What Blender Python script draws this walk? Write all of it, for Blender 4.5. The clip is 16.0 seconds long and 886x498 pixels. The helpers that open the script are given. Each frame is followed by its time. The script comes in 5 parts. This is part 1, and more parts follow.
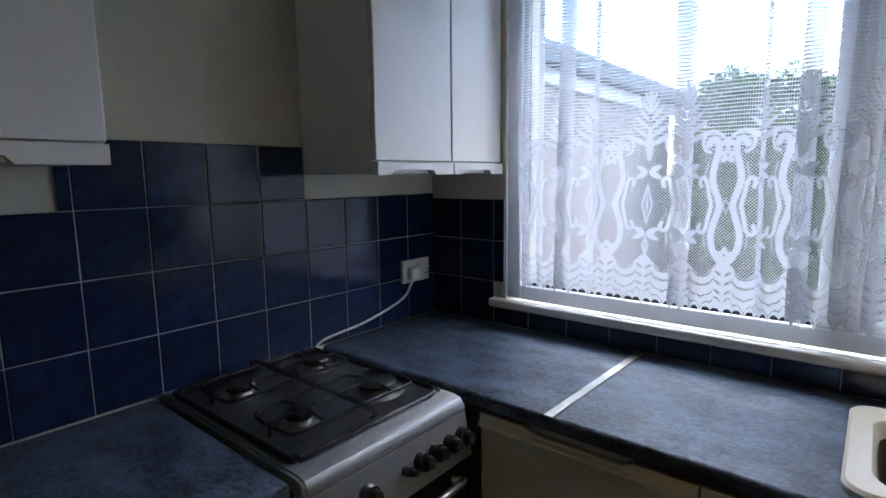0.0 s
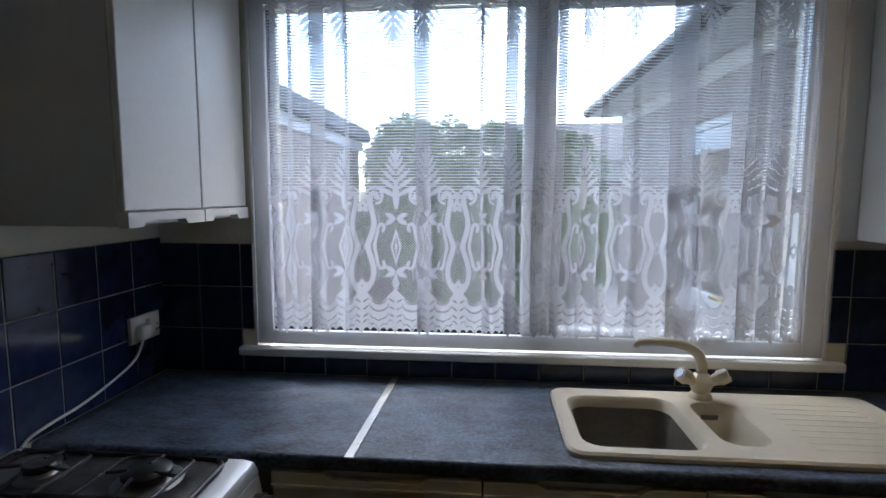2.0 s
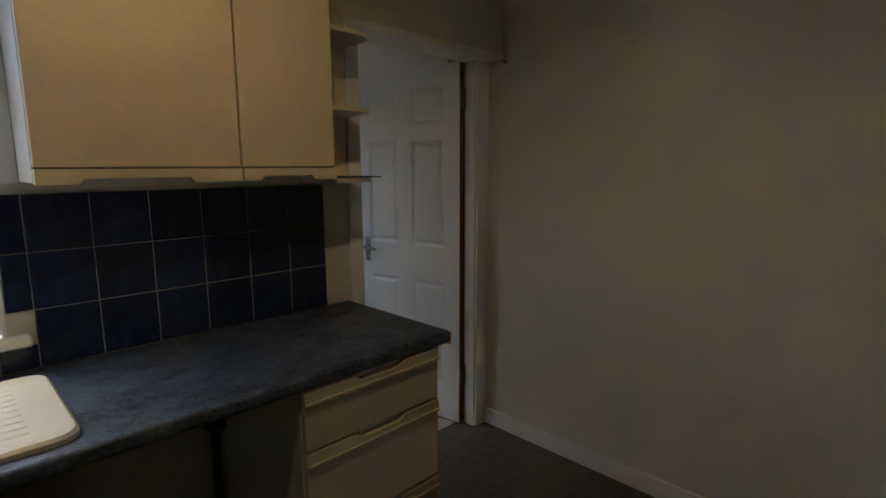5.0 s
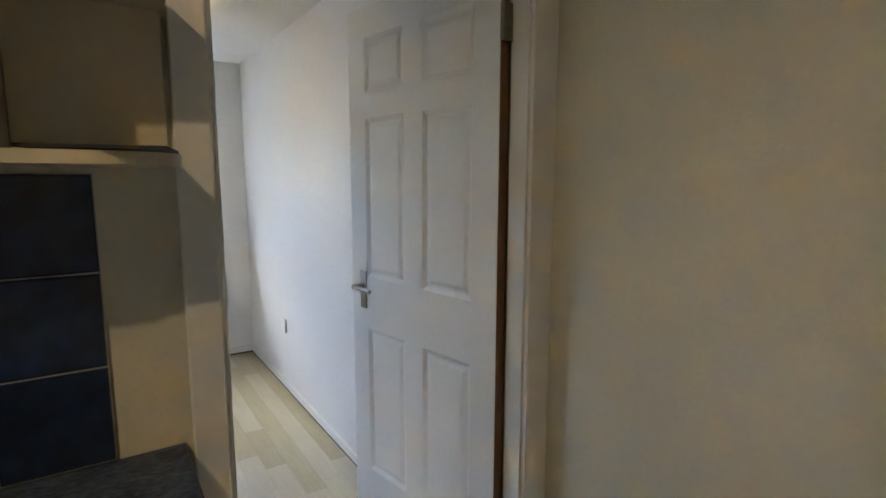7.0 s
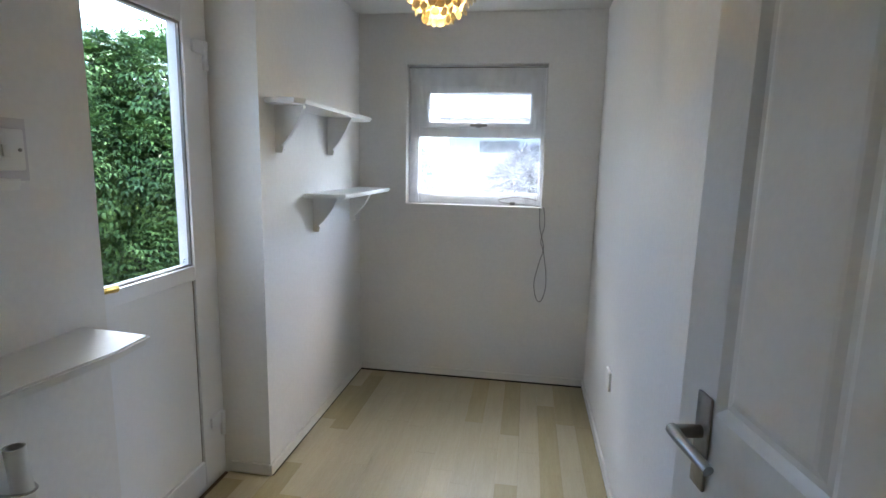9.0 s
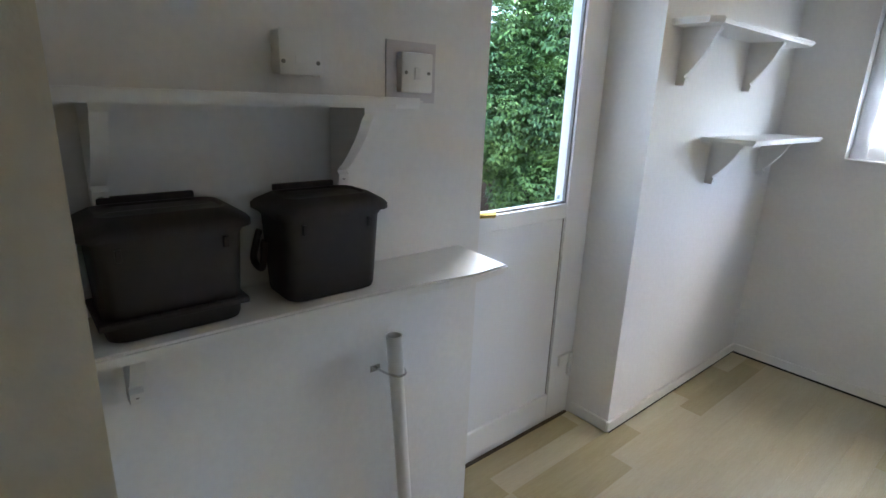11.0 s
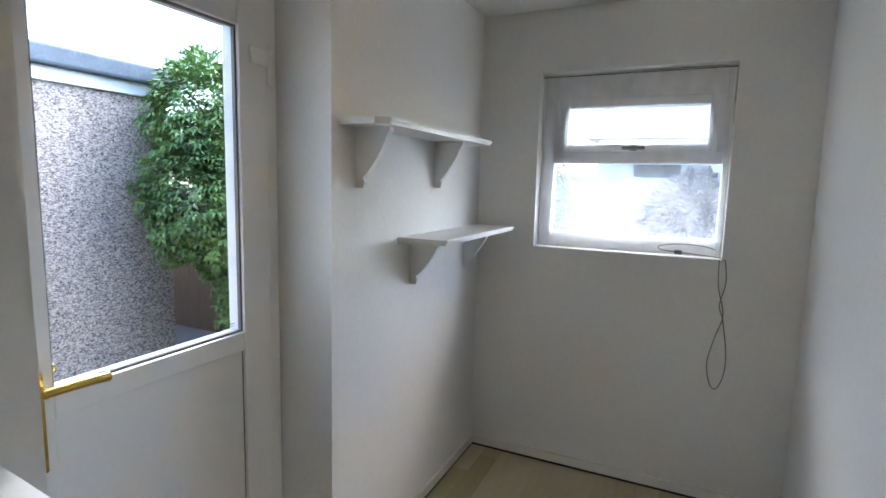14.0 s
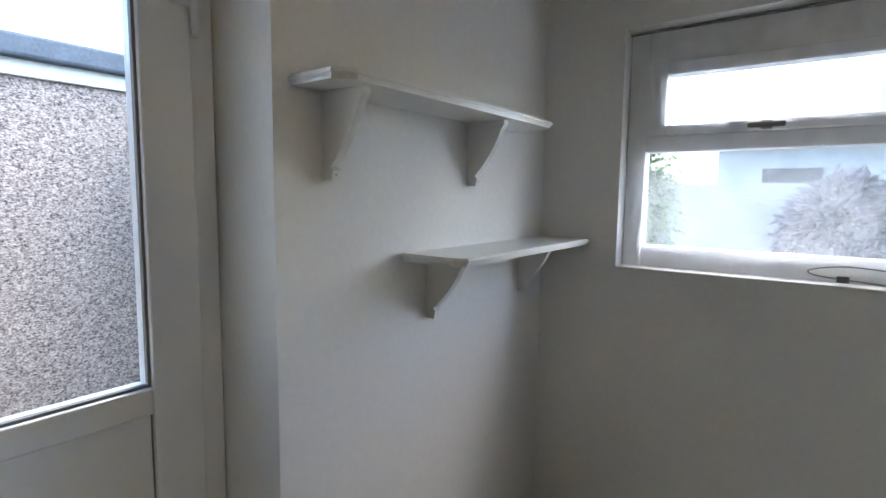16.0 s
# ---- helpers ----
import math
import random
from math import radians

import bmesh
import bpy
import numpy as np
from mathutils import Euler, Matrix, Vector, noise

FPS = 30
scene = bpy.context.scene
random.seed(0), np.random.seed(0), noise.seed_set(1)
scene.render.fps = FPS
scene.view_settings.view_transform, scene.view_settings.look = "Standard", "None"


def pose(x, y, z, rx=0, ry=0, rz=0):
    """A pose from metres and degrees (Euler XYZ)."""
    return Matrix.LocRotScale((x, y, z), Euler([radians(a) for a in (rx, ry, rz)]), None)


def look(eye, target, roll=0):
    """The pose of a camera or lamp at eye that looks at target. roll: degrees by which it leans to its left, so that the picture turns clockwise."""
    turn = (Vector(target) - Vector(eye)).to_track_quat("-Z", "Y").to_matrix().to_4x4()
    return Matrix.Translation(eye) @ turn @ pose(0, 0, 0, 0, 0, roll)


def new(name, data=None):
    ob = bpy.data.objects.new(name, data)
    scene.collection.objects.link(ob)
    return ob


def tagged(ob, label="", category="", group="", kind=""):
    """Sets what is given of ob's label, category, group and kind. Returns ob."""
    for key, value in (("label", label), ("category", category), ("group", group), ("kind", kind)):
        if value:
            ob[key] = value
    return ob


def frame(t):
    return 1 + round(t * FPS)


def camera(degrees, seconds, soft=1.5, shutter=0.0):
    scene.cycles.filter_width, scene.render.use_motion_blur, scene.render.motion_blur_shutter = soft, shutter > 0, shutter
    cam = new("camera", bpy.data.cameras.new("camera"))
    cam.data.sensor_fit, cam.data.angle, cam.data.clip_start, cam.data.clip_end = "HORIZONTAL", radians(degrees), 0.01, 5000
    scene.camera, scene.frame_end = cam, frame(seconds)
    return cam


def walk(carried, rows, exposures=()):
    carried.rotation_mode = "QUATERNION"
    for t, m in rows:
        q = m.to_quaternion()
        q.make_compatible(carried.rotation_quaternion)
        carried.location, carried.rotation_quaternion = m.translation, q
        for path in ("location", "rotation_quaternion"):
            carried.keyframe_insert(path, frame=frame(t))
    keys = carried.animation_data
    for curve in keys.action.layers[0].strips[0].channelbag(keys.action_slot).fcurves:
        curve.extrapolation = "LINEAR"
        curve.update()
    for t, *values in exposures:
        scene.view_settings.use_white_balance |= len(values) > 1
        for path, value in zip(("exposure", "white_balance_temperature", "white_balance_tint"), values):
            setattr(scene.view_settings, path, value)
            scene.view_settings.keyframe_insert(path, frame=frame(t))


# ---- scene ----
cam = camera(80.7, 16.0)

EXPOSURES = [(0, 3.2, 5600, 10), (1, 3.05, 5700, 10), (1.5, 2.85, 5800, 10), (2, 2.7, 5850, 10), (2.5, 2.65, 5900, 10), (3, 2.7, 5950, 10), (3.5, 2.85, 6050, 10), (4, 3.1, 6150, 10), (4.5, 3.3, 6200, 10), (5, 3.5, 6250, 10), (7.5, 4.85, 5950, 10), (8, 4.65, 5900, 10), (8.5, 4.35, 5950, 10), (9, 4.1, 5950, 10), (9.5, 4.1, 5950, 10), (10, 4.2, 5900, 10), (12.5, 4.45, 5750, 10), (13, 4.4, 5800, 10), (13.5, 4.25, 5900, 10), (14, 3.95, 6050, 10), (14.5, 3.75, 6100, 10), (15, 3.75, 6150, 10), (16, 3.5, 6100, 10)]
PATH = [
    (0, (1.385, -1.599, 1.466), (0.117, -0.078, 1.188), -0.7),
    (0.5, (1.229, -1.647, 1.477), (0.226, 0.058, 1.176), -0.1),
    (1, (1.137, -1.688, 1.531), (0.559, 0.205, 1.241), 0.0),
    (1.5, (1.145, -1.724, 1.552), (0.796, 0.232, 1.327), -0.1),
    (2, (1.174, -1.758, 1.549), (0.999, 0.223, 1.343), 0.1),
    (2.5, (1.231, -1.781, 1.53), (1.224, 0.206, 1.302), 0.2),
    (3, (1.282, -1.835, 1.511), (1.466, 0.144, 1.285), 0.2),
    (3.5, (1.383, -1.913, 1.473), (1.85, 0.019, 1.246), 0.1),
    (4, (1.561, -1.924, 1.451), (2.508, -0.187, 1.155), 0.1),
    (4.5, (1.815, -1.825, 1.465), (3.064, -0.288, 1.184), -0.1),
    (5, (2.146, -1.715, 1.445), (3.545, -0.321, 1.131), -0.2),
    (5.2, (2.276, -1.662, 1.453), (3.646, -0.24, 1.135), -0.3),
    (7.5, (3.443, -0.71, 1.354), (4.29, 1.081, 1.081), 0.7),
    (8, (3.625, -0.435, 1.348), (4.086, 1.489, 1.052), 1.3),
    (8.5, (3.711, -0.178, 1.359), (3.843, 1.793, 1.046), 1.7),
    (9, (3.785, 0.069, 1.341), (3.476, 2.019, 1.018), 1.3),
    (9.5, (3.813, 0.178, 1.331), (2.962, 1.954, 0.983), 1.4),
    (10, (3.784, 0.202, 1.308), (2.561, 1.723, 0.869), 1.6),
    (10.2, (3.77, 0.203, 1.302), (2.461, 1.642, 0.838), 1.6),
    (12.3, (3.661, 0.398, 1.31), (2.159, 1.568, 0.7), 2.1),
    (12.5, (3.669, 0.426, 1.318), (2.239, 1.692, 0.725), 2.2),
    (13, (3.686, 0.5, 1.357), (2.518, 2.044, 0.855), 2.3),
    (13.5, (3.702, 0.576, 1.376), (2.744, 2.288, 0.987), 1.7),
    (14, (3.723, 0.706, 1.394), (2.886, 2.505, 1.141), 1.4),
    (14.5, (3.717, 0.809, 1.38), (2.924, 2.628, 1.136), 1.5),
    (15, (3.616, 0.997, 1.386), (2.8, 2.812, 1.184), 1.5),
    (15.5, (3.593, 1.124, 1.379), (2.708, 2.906, 1.17), 1.5),
    (16, (3.654, 1.339, 1.344), (2.474, 2.94, 1.136), 0.7),
]
walk(cam, [(t, look(eye, target, roll)) for t, eye, target, roll in PATH], EXPOSURES)

# ---- world and light ----
world = bpy.data.worlds.new("sky")
scene.world = world
world.use_nodes = True
wn = world.node_tree
sky = wn.nodes.new("ShaderNodeTexSky")
sky.sky_type = "NISHITA"
sky.sun_disc = False
sky.sun_elevation, sky.sun_rotation = radians(50), radians(30)
sky.air_density, sky.dust_density = 1.0, 1.6
SKY_STRENGTH = 0.15
wn.nodes["Background"].inputs["Strength"].default_value = SKY_STRENGTH
wn.links.new(sky.outputs[0], wn.nodes["Background"].inputs["Color"])
sun = new("sun", bpy.data.lights.new("sun", "SUN"))
sun.data.energy, sun.data.angle, sun.data.color = 0.5, radians(40), (1.0, 0.96, 0.9)
sun.matrix_world = look((-6, 10, 14), (0, 0, 0))

# ---- materials ----


def material(name, colour, rough=0.5, metal=0.0, second=None, scale=6.0, fine=60.0, amount=0.35, bump=0.05, bump_scale=120.0, spread=0.0, spec=0.5, stretch=(1, 1, 1), coat=0.0):
    """A surface with stains at one scale, grain at another, and fine relief."""
    m = bpy.data.materials.new(name)
    m.use_nodes = True
    n, l = m.node_tree.nodes, m.node_tree.links
    b = n["Principled BSDF"]
    b.inputs["Roughness"].default_value, b.inputs["Metallic"].default_value = rough, metal
    b.inputs["Specular IOR Level"].default_value = spec
    b.inputs["Coat Weight"].default_value = coat
    b.inputs["Coat Roughness"].default_value = 0.08
    tc = n.new("ShaderNodeTexCoord")
    mp = n.new("ShaderNodeMapping")
    mp.inputs["Scale"].default_value = stretch
    l.new(tc.outputs["Object"], mp.inputs["Vector"])
    big = n.new("ShaderNodeTexNoise")
    big.inputs["Scale"].default_value, big.inputs["Detail"].default_value = scale, 5
    small = n.new("ShaderNodeTexNoise")
    small.inputs["Scale"].default_value, small.inputs["Detail"].default_value = fine, 4
    l.new(mp.outputs[0], big.inputs["Vector"])
    l.new(mp.outputs[0], small.inputs["Vector"])
    add = n.new("ShaderNodeMath")
    add.operation = "ADD"
    l.new(big.outputs["Fac"], add.inputs[0])
    l.new(small.outputs["Fac"], add.inputs[1])
    ramp = n.new("ShaderNodeMapRange")
    ramp.inputs["From Min"].default_value, ramp.inputs["From Max"].default_value = 0.72, 1.28
    l.new(add.outputs[0], ramp.inputs["Value"])
    second = second or tuple(c * (1 - amount) for c in colour)
    mix = n.new("ShaderNodeMix")
    mix.data_type = "RGBA"
    mix.inputs[6].default_value, mix.inputs[7].default_value = (*second, 1), (*colour, 1)
    l.new(ramp.outputs[0], mix.inputs[0])
    out = mix.outputs[2]
    if spread:
        info = n.new("ShaderNodeObjectInfo")
        val = n.new("ShaderNodeMapRange")
        val.inputs["To Min"].default_value, val.inputs["To Max"].default_value = 1 - spread, 1 + spread
        l.new(info.outputs["Random"], val.inputs["Value"])
        hsv = n.new("ShaderNodeHueSaturation")
        l.new(val.outputs[0], hsv.inputs["Value"])
        l.new(out, hsv.inputs["Color"])
        out = hsv.outputs[0]
    l.new(out, b.inputs["Base Color"])
    if bump:
        bt = n.new("ShaderNodeTexNoise")
        bt.inputs["Scale"].default_value, bt.inputs["Detail"].default_value = bump_scale, 3
        l.new(mp.outputs[0], bt.inputs["Vector"])
        bp = n.new("ShaderNodeBump")
        bp.inputs["Strength"].default_value, bp.inputs["Distance"].default_value = bump, 0.01
        l.new(bt.outputs["Fac"], bp.inputs["Height"])
        l.new(bp.outputs[0], b.inputs["Normal"])
    return m


CREAM_WALL = material("cream_wall_paint", (0.66, 0.62, 0.50), 0.75, amount=0.06, scale=2.0, bump=0.12, bump_scale=90)
WHITE_WALL = material("white_wall_paint", (0.78, 0.77, 0.745), 0.62, amount=0.06, scale=1.6, bump=0.07, bump_scale=60)
CEILING = material("ceiling_paint", (0.74, 0.73, 0.70), 0.9, amount=0.08, scale=5, bump=0.5, bump_scale=40)
GLOSS_WHITE = material("white_gloss_paint", (0.78, 0.77, 0.74), 0.32, amount=0.05, scale=4, bump=0.04)
UPVC = material("white_plastic_frame", (0.80, 0.81, 0.82), 0.28, amount=0.03, scale=3, bump=0.01)
UNIT = material("cream_laminate", (0.66, 0.58, 0.42), 0.42, amount=0.06, scale=2.5, bump=0.03, bump_scale=300)
UNIT_SIDE = material("white_carcass_board", (0.72, 0.70, 0.65), 0.38, amount=0.05, scale=2.5, bump=0.03, bump_scale=300)
TILE = material("blue_glazed_tile", (0.013, 0.026, 0.072), 0.14, second=(0.007, 0.013, 0.036), scale=9, fine=30, bump=0.10, bump_scale=14, spread=0.22, spec=0.5)
GROUT = material("pale_grout", (0.36, 0.36, 0.38), 0.9, amount=0.35, scale=14)
WORKTOP = material("slate_blue_laminate", (0.105, 0.142, 0.208), 0.46, spec=0.4, second=(0.012, 0.016, 0.026), scale=16, fine=105, bump=0.22, bump_scale=150, stretch=(0.7, 1.2, 1.0))
STEEL = material("brushed_steel", (0.68, 0.68, 0.68), 0.42, 1.0, amount=0.12, scale=5, fine=180, bump=0.04, stretch=(1, 0.08, 1))
CHROME = material("worn_chrome", (0.62, 0.62, 0.62), 0.22, 1.0, amount=0.15)
SATIN = material("dull_satin_chrome", (0.36, 0.355, 0.35), 0.32, 1.0, amount=0.2)
BLACK_ENAMEL = material("black_enamel", (0.012, 0.012, 0.013), 0.38, amount=0.3, bump=0.05)
HOB_ENAMEL = material("stained_steel_hob_plate", (0.26, 0.255, 0.25), 0.38, 1.0, amount=0.45, scale=8)
ALUMINIUM = material("burner_aluminium", (0.5, 0.48, 0.44), 0.35, 1.0, amount=0.3)
BLACK_PLASTIC = material("black_plastic", (0.014, 0.013, 0.014), 0.42, amount=0.25, scale=7, bump=0.05, bump_scale=400)
CADDY = material("brown_black_caddy_plastic", (0.022, 0.016, 0.018), 0.46, amount=0.25, scale=7, bump=0.05, bump_scale=400)
SINK = material("cream_composite_sink", (0.70, 0.64, 0.51), 0.33, amount=0.08, scale=6, bump=0.03)
BOWL = material("dark_sink_bowl", (0.17, 0.155, 0.13), 0.4, amount=0.3, scale=9)
PLASTIC = material("white_electric_plastic", (0.75, 0.74, 0.71), 0.35, amount=0.04, bump=0)
CABLE = material("white_cable", (0.72, 0.72, 0.70), 0.5, amount=0.08)
CORD = material("grey_cord", (0.25, 0.24, 0.22), 0.7, amount=0.2)
VINYL = material("brown_vinyl_floor", (0.12, 0.10, 0.075), 0.5, second=(0.05, 0.042, 0.034), scale=3, fine=20, bump=0.1)
LAMINATE = material("pale_wood_laminate", (0.50, 0.45, 0.31), 0.36, second=(0.44, 0.385, 0.25), scale=5, fine=40, bump=0.04, stretch=(9, 0.7, 1), spread=0.035)
LAMINATE_DARK = material("golden_wood_laminate", (0.43, 0.365, 0.21), 0.38, second=(0.36, 0.30, 0.16), scale=5, fine=40, bump=0.04, stretch=(9, 0.7, 1), spread=0.10)
UNDERLAY = material("dark_joint", (0.10, 0.075, 0.05), 0.9)
BROWN_WOOD = material("bare_door_edge", (0.27, 0.14, 0.06), 0.6, amount=0.4, scale=5, stretch=(8, 8, 0.6))
VOID_WALL = material("bare_plaster", (0.45, 0.42, 0.38), 0.9, amount=0.25, scale=4)
BRASS = material("dull_metal_hinge", (0.30, 0.26, 0.2), 0.42, 0.9, amount=0.3)
SHELL = material("capiz_shell", (0.75, 0.62, 0.38), 0.35, amount=0.2, scale=20)
POLISHED_BRASS = material("polished_brass", (0.78, 0.56, 0.16), 0.25, 1.0, amount=0.12)
LEAF = material("conifer_leaf", (0.15, 0.25, 0.05), 0.6, second=(0.035, 0.08, 0.020), scale=3, fine=24, bump=0)
BARK = material("bark", (0.11, 0.08, 0.055), 0.9, amount=0.5, scale=12)
DASH = material("pebbledash", (0.60, 0.51, 0.44), 0.9, second=(0.035, 0.028, 0.026), scale=58, fine=100, bump=0.9, bump_scale=85, stretch=(1, 0.7, 1.3))
FELT = material("roofing_felt", (0.10, 0.125, 0.15), 0.75, amount=0.4, scale=8)
FASCIA = material("white_fascia_board", (0.72, 0.74, 0.76), 0.5, amount=0.1)
ROOF = material("grey_roof_tile", (0.13, 0.125, 0.12), 0.8, amount=0.4, scale=6)
RENDER_WALL = material("pale_rendered_wall", (0.38, 0.385, 0.38), 0.85, amount=0.3, scale=3, bump=0.4)
CONCRETE = material("concrete_paving", (0.11, 0.105, 0.10), 0.9, amount=0.3, scale=3, bump=0.3)
FENCE = material("weathered_fence", (0.10, 0.075, 0.055), 0.85, amount=0.4, scale=6, stretch=(6, 6, 0.6))
BLOSSOM = material("pale_shrub_leaf", (0.34, 0.32, 0.33), 0.7, second=(0.02, 0.012, 0.016), scale=4, fine=18, bump=0)
PAPER = material("black_card", (0.02, 0.02, 0.02), 0.6)

GLASS = bpy.data.materials.new("window_glass")
GLASS.use_nodes = True
g = GLASS.node_tree
gb = g.nodes["Principled BSDF"]
gb.inputs["Roughness"].default_value, gb.inputs["IOR"].default_value, gb.inputs["Transmission Weight"].default_value = 0.0, 1.05, 1.0
gb.inputs["Base Color"].default_value = (0.96, 0.98, 0.97, 1)


def fabric(name, colour, open_share, thread, pattern, through_light=0.4, uneven=0.85, thin=False):
    """A see-through cloth: its threads are opaque and lit from both sides, and the holes between them let the view through."""
    m = bpy.data.materials.new(name)
    m.use_nodes = True
    n, l = m.node_tree.nodes, m.node_tree.links
    n.remove(n["Principled BSDF"])
    dif, tra, clear = n.new("ShaderNodeBsdfDiffuse"), n.new("ShaderNodeBsdfTranslucent"), n.new("ShaderNodeBsdfTransparent")
    dif.inputs["Color"].default_value = tra.inputs["Color"].default_value = (*colour, 1)
    half, holes = n.new("ShaderNodeMixShader"), n.new("ShaderNodeMixShader")
    half.inputs[0].default_value = through_light
    l.new(dif.outputs[0], half.inputs[1])
    l.new(tra.outputs[0], half.inputs[2])
    l.new(half.outputs[0], holes.inputs[1])
    l.new(clear.outputs[0], holes.inputs[2])
    l.new(holes.outputs[0], n["Material Output"].inputs["Surface"])
    uv = n.new("ShaderNodeUVMap")
    uv.uv_map = "cloth"
    sep = n.new("ShaderNodeSeparateXYZ")
    l.new(uv.outputs[0], sep.inputs[0])

    def wave(socket, size, low, high):
        mul, sine, rng = n.new("ShaderNodeMath"), n.new("ShaderNodeMath"), n.new("ShaderNodeMapRange")
        mul.operation, sine.operation = "MULTIPLY", "SINE"
        mul.inputs[1].default_value = 2 * math.pi / size
        l.new(socket, mul.inputs[0])
        l.new(mul.outputs[0], sine.inputs[0])
        l.new(sine.outputs[0], rng.inputs["Value"])
        rng.inputs["From Min"].default_value, rng.inputs["From Max"].default_value = low, high
        return rng.outputs[0]

    across, along = wave(sep.outputs["X"], thread * pattern[0], -0.95, -0.55), wave(sep.outputs["Y"], thread * pattern[1], -0.85, -0.35)
    if thin:      # a weave of hair-fine threads
        across, along = wave(sep.outputs["X"], thread * pattern[0], -1.0, -0.9), wave(sep.outputs["Y"], thread * pattern[1], -1.0, -0.9)
    both = n.new("ShaderNodeMath")
    both.operation = "MULTIPLY"
    l.new(across, both.inputs[0])
    l.new(along, both.inputs[1])
    noise_t = n.new("ShaderNodeTexNoise")
    noise_t.inputs["Scale"].default_value = 9
    l.new(uv.outputs[0], noise_t.inputs["Vector"])
    share = n.new("ShaderNodeMath")
    share.operation = "MULTIPLY"
    share.inputs[1].default_value = open_share
    l.new(both.outputs[0], share.inputs[0])
    soft = n.new("ShaderNodeMapRange")
    soft.inputs["From Min"].default_value, soft.inputs["From Max"].default_value = 0.3, 0.7
    soft.inputs["To Min"].default_value, soft.inputs["To Max"].default_value = uneven, 1.1
    l.new(noise_t.outputs["Fac"], soft.inputs["Value"])
    last = n.new("ShaderNodeMath")
    last.operation = "MULTIPLY"
    last.use_clamp = True
    l.new(share.outputs[0], last.inputs[0])
    l.new(soft.outputs[0], last.inputs[1])
    l.new(last.outputs[0], holes.inputs[0])
    return m



def lace_material(name, colour, through_light):
    """Net of two kinds of mesh, square above and diagonal below, closed where the woven ornament is dense."""
    m = fabric(name, colour, 0.92, 0.0075, (0.8, 1.3), through_light, 0.92)
    n, l = m.node_tree.nodes, m.node_tree.links
    holes = [x for x in n if x.type == "MIX_SHADER" and any(y.from_node.type == "BSDF_TRANSPARENT" for y in x.inputs[2].links)][0]
    square = holes.inputs[0].links[0].from_socket
    uv = [x for x in n if x.type == "UVMAP"][0]
    turn = n.new("ShaderNodeMapping")
    turn.inputs["Rotation"].default_value = (0, 0, radians(45))
    l.new(uv.outputs[0], turn.inputs["Vector"])
    sep = n.new("ShaderNodeSeparateXYZ")
    l.new(turn.outputs[0], sep.inputs[0])
    both = n.new("ShaderNodeMath")
    both.operation = "MULTIPLY"
    for k in (0, 1):
        mul, sine, rng = n.new("ShaderNodeMath"), n.new("ShaderNodeMath"), n.new("ShaderNodeMapRange")
        mul.operation, sine.operation = "MULTIPLY", "SINE"
        mul.inputs[1].default_value = 2 * math.pi / 0.0062
        l.new(sep.outputs[k], mul.inputs[0])
        l.new(mul.outputs[0], sine.inputs[0])
        l.new(sine.outputs[0], rng.inputs["Value"])
        rng.inputs["From Min"].default_value, rng.inputs["From Max"].default_value = -0.95, -0.55
        l.new(rng.outputs[0], both.inputs[k])
    last = both.outputs[0]
    for key, a, b in (("fine", square, last), ("dense", None, 0.10)):
        at = n.new("ShaderNodeAttribute")
        at.attribute_name = key
        mix = n.new("ShaderNodeMix")
        l.new(at.outputs["Fac"], mix.inputs[0])
        l.new(last if a is None else a, mix.inputs[2])
        if a is None:
            mix.inputs[3].default_value = b
        else:
            l.new(b, mix.inputs[3])
        last = mix.outputs[0]
    l.new(last, holes.inputs[0])
    return m


LACE = lace_material("white_lace", (0.72, 0.73, 0.76), 0.22)
SHEER = fabric("sheer_voile", (0.86, 0.87, 0.89), 0.88, 0.003, (1, 1), 0.30, 0.86, True)


def glow(name, colour, strength):
    m = bpy.data.materials.new(name)
    m.use_nodes = True
    b = m.node_tree.nodes["Principled BSDF"]
    b.inputs["Emission Color"].default_value, b.inputs["Emission Strength"].default_value = (*colour, 1), strength
    return m


BULB = glow("lit_bulb", (1.0, 0.78, 0.42), 8)

# ---- mesh helpers ----


def box(bm, x0, x1, y0, y1, z0, z1, bevel=0.0, segs=2):
    made = bmesh.ops.create_cube(bm, size=1, matrix=Matrix.LocRotScale(((x0 + x1) / 2, (y0 + y1) / 2, (z0 + z1) / 2), None, (abs(x1 - x0), abs(y1 - y0), abs(z1 - z0))))
    if bevel:
        edges = {e for v in made["verts"] for e in v.link_edges}
        bmesh.ops.bevel(bm, geom=list(edges), offset=bevel, segments=segs, affect="EDGES", profile=0.5)
    return bm


def boxes(*rows, bevel=0.0):
    bm = bmesh.new()
    for r in rows:
        box(bm, *r, bevel=bevel)
    return bm


def rod(bm, a, b, r0, r1=None, sides=16):
    a, b = Vector(a), Vector(b)
    turn = (b - a).to_track_quat("Z", "Y").to_matrix().to_4x4()
    bmesh.ops.create_cone(bm, cap_ends=True, segments=sides, radius1=r0, radius2=r0 if r1 is None else r1, depth=(b - a).length, matrix=Matrix.Translation((a + b) / 2) @ turn)
    return bm


def lathe(bm, cx, cy, profile, sides=28):
    rings = [[bm.verts.new((cx + r * math.cos(2 * math.pi * k / sides), cy + r * math.sin(2 * math.pi * k / sides), z)) for k in range(sides)] for r, z in profile]
    for a, b in zip(rings, rings[1:]):
        for k in range(sides):
            bm.faces.new((a[k], a[(k + 1) % sides], b[(k + 1) % sides], b[k]))
    return bm


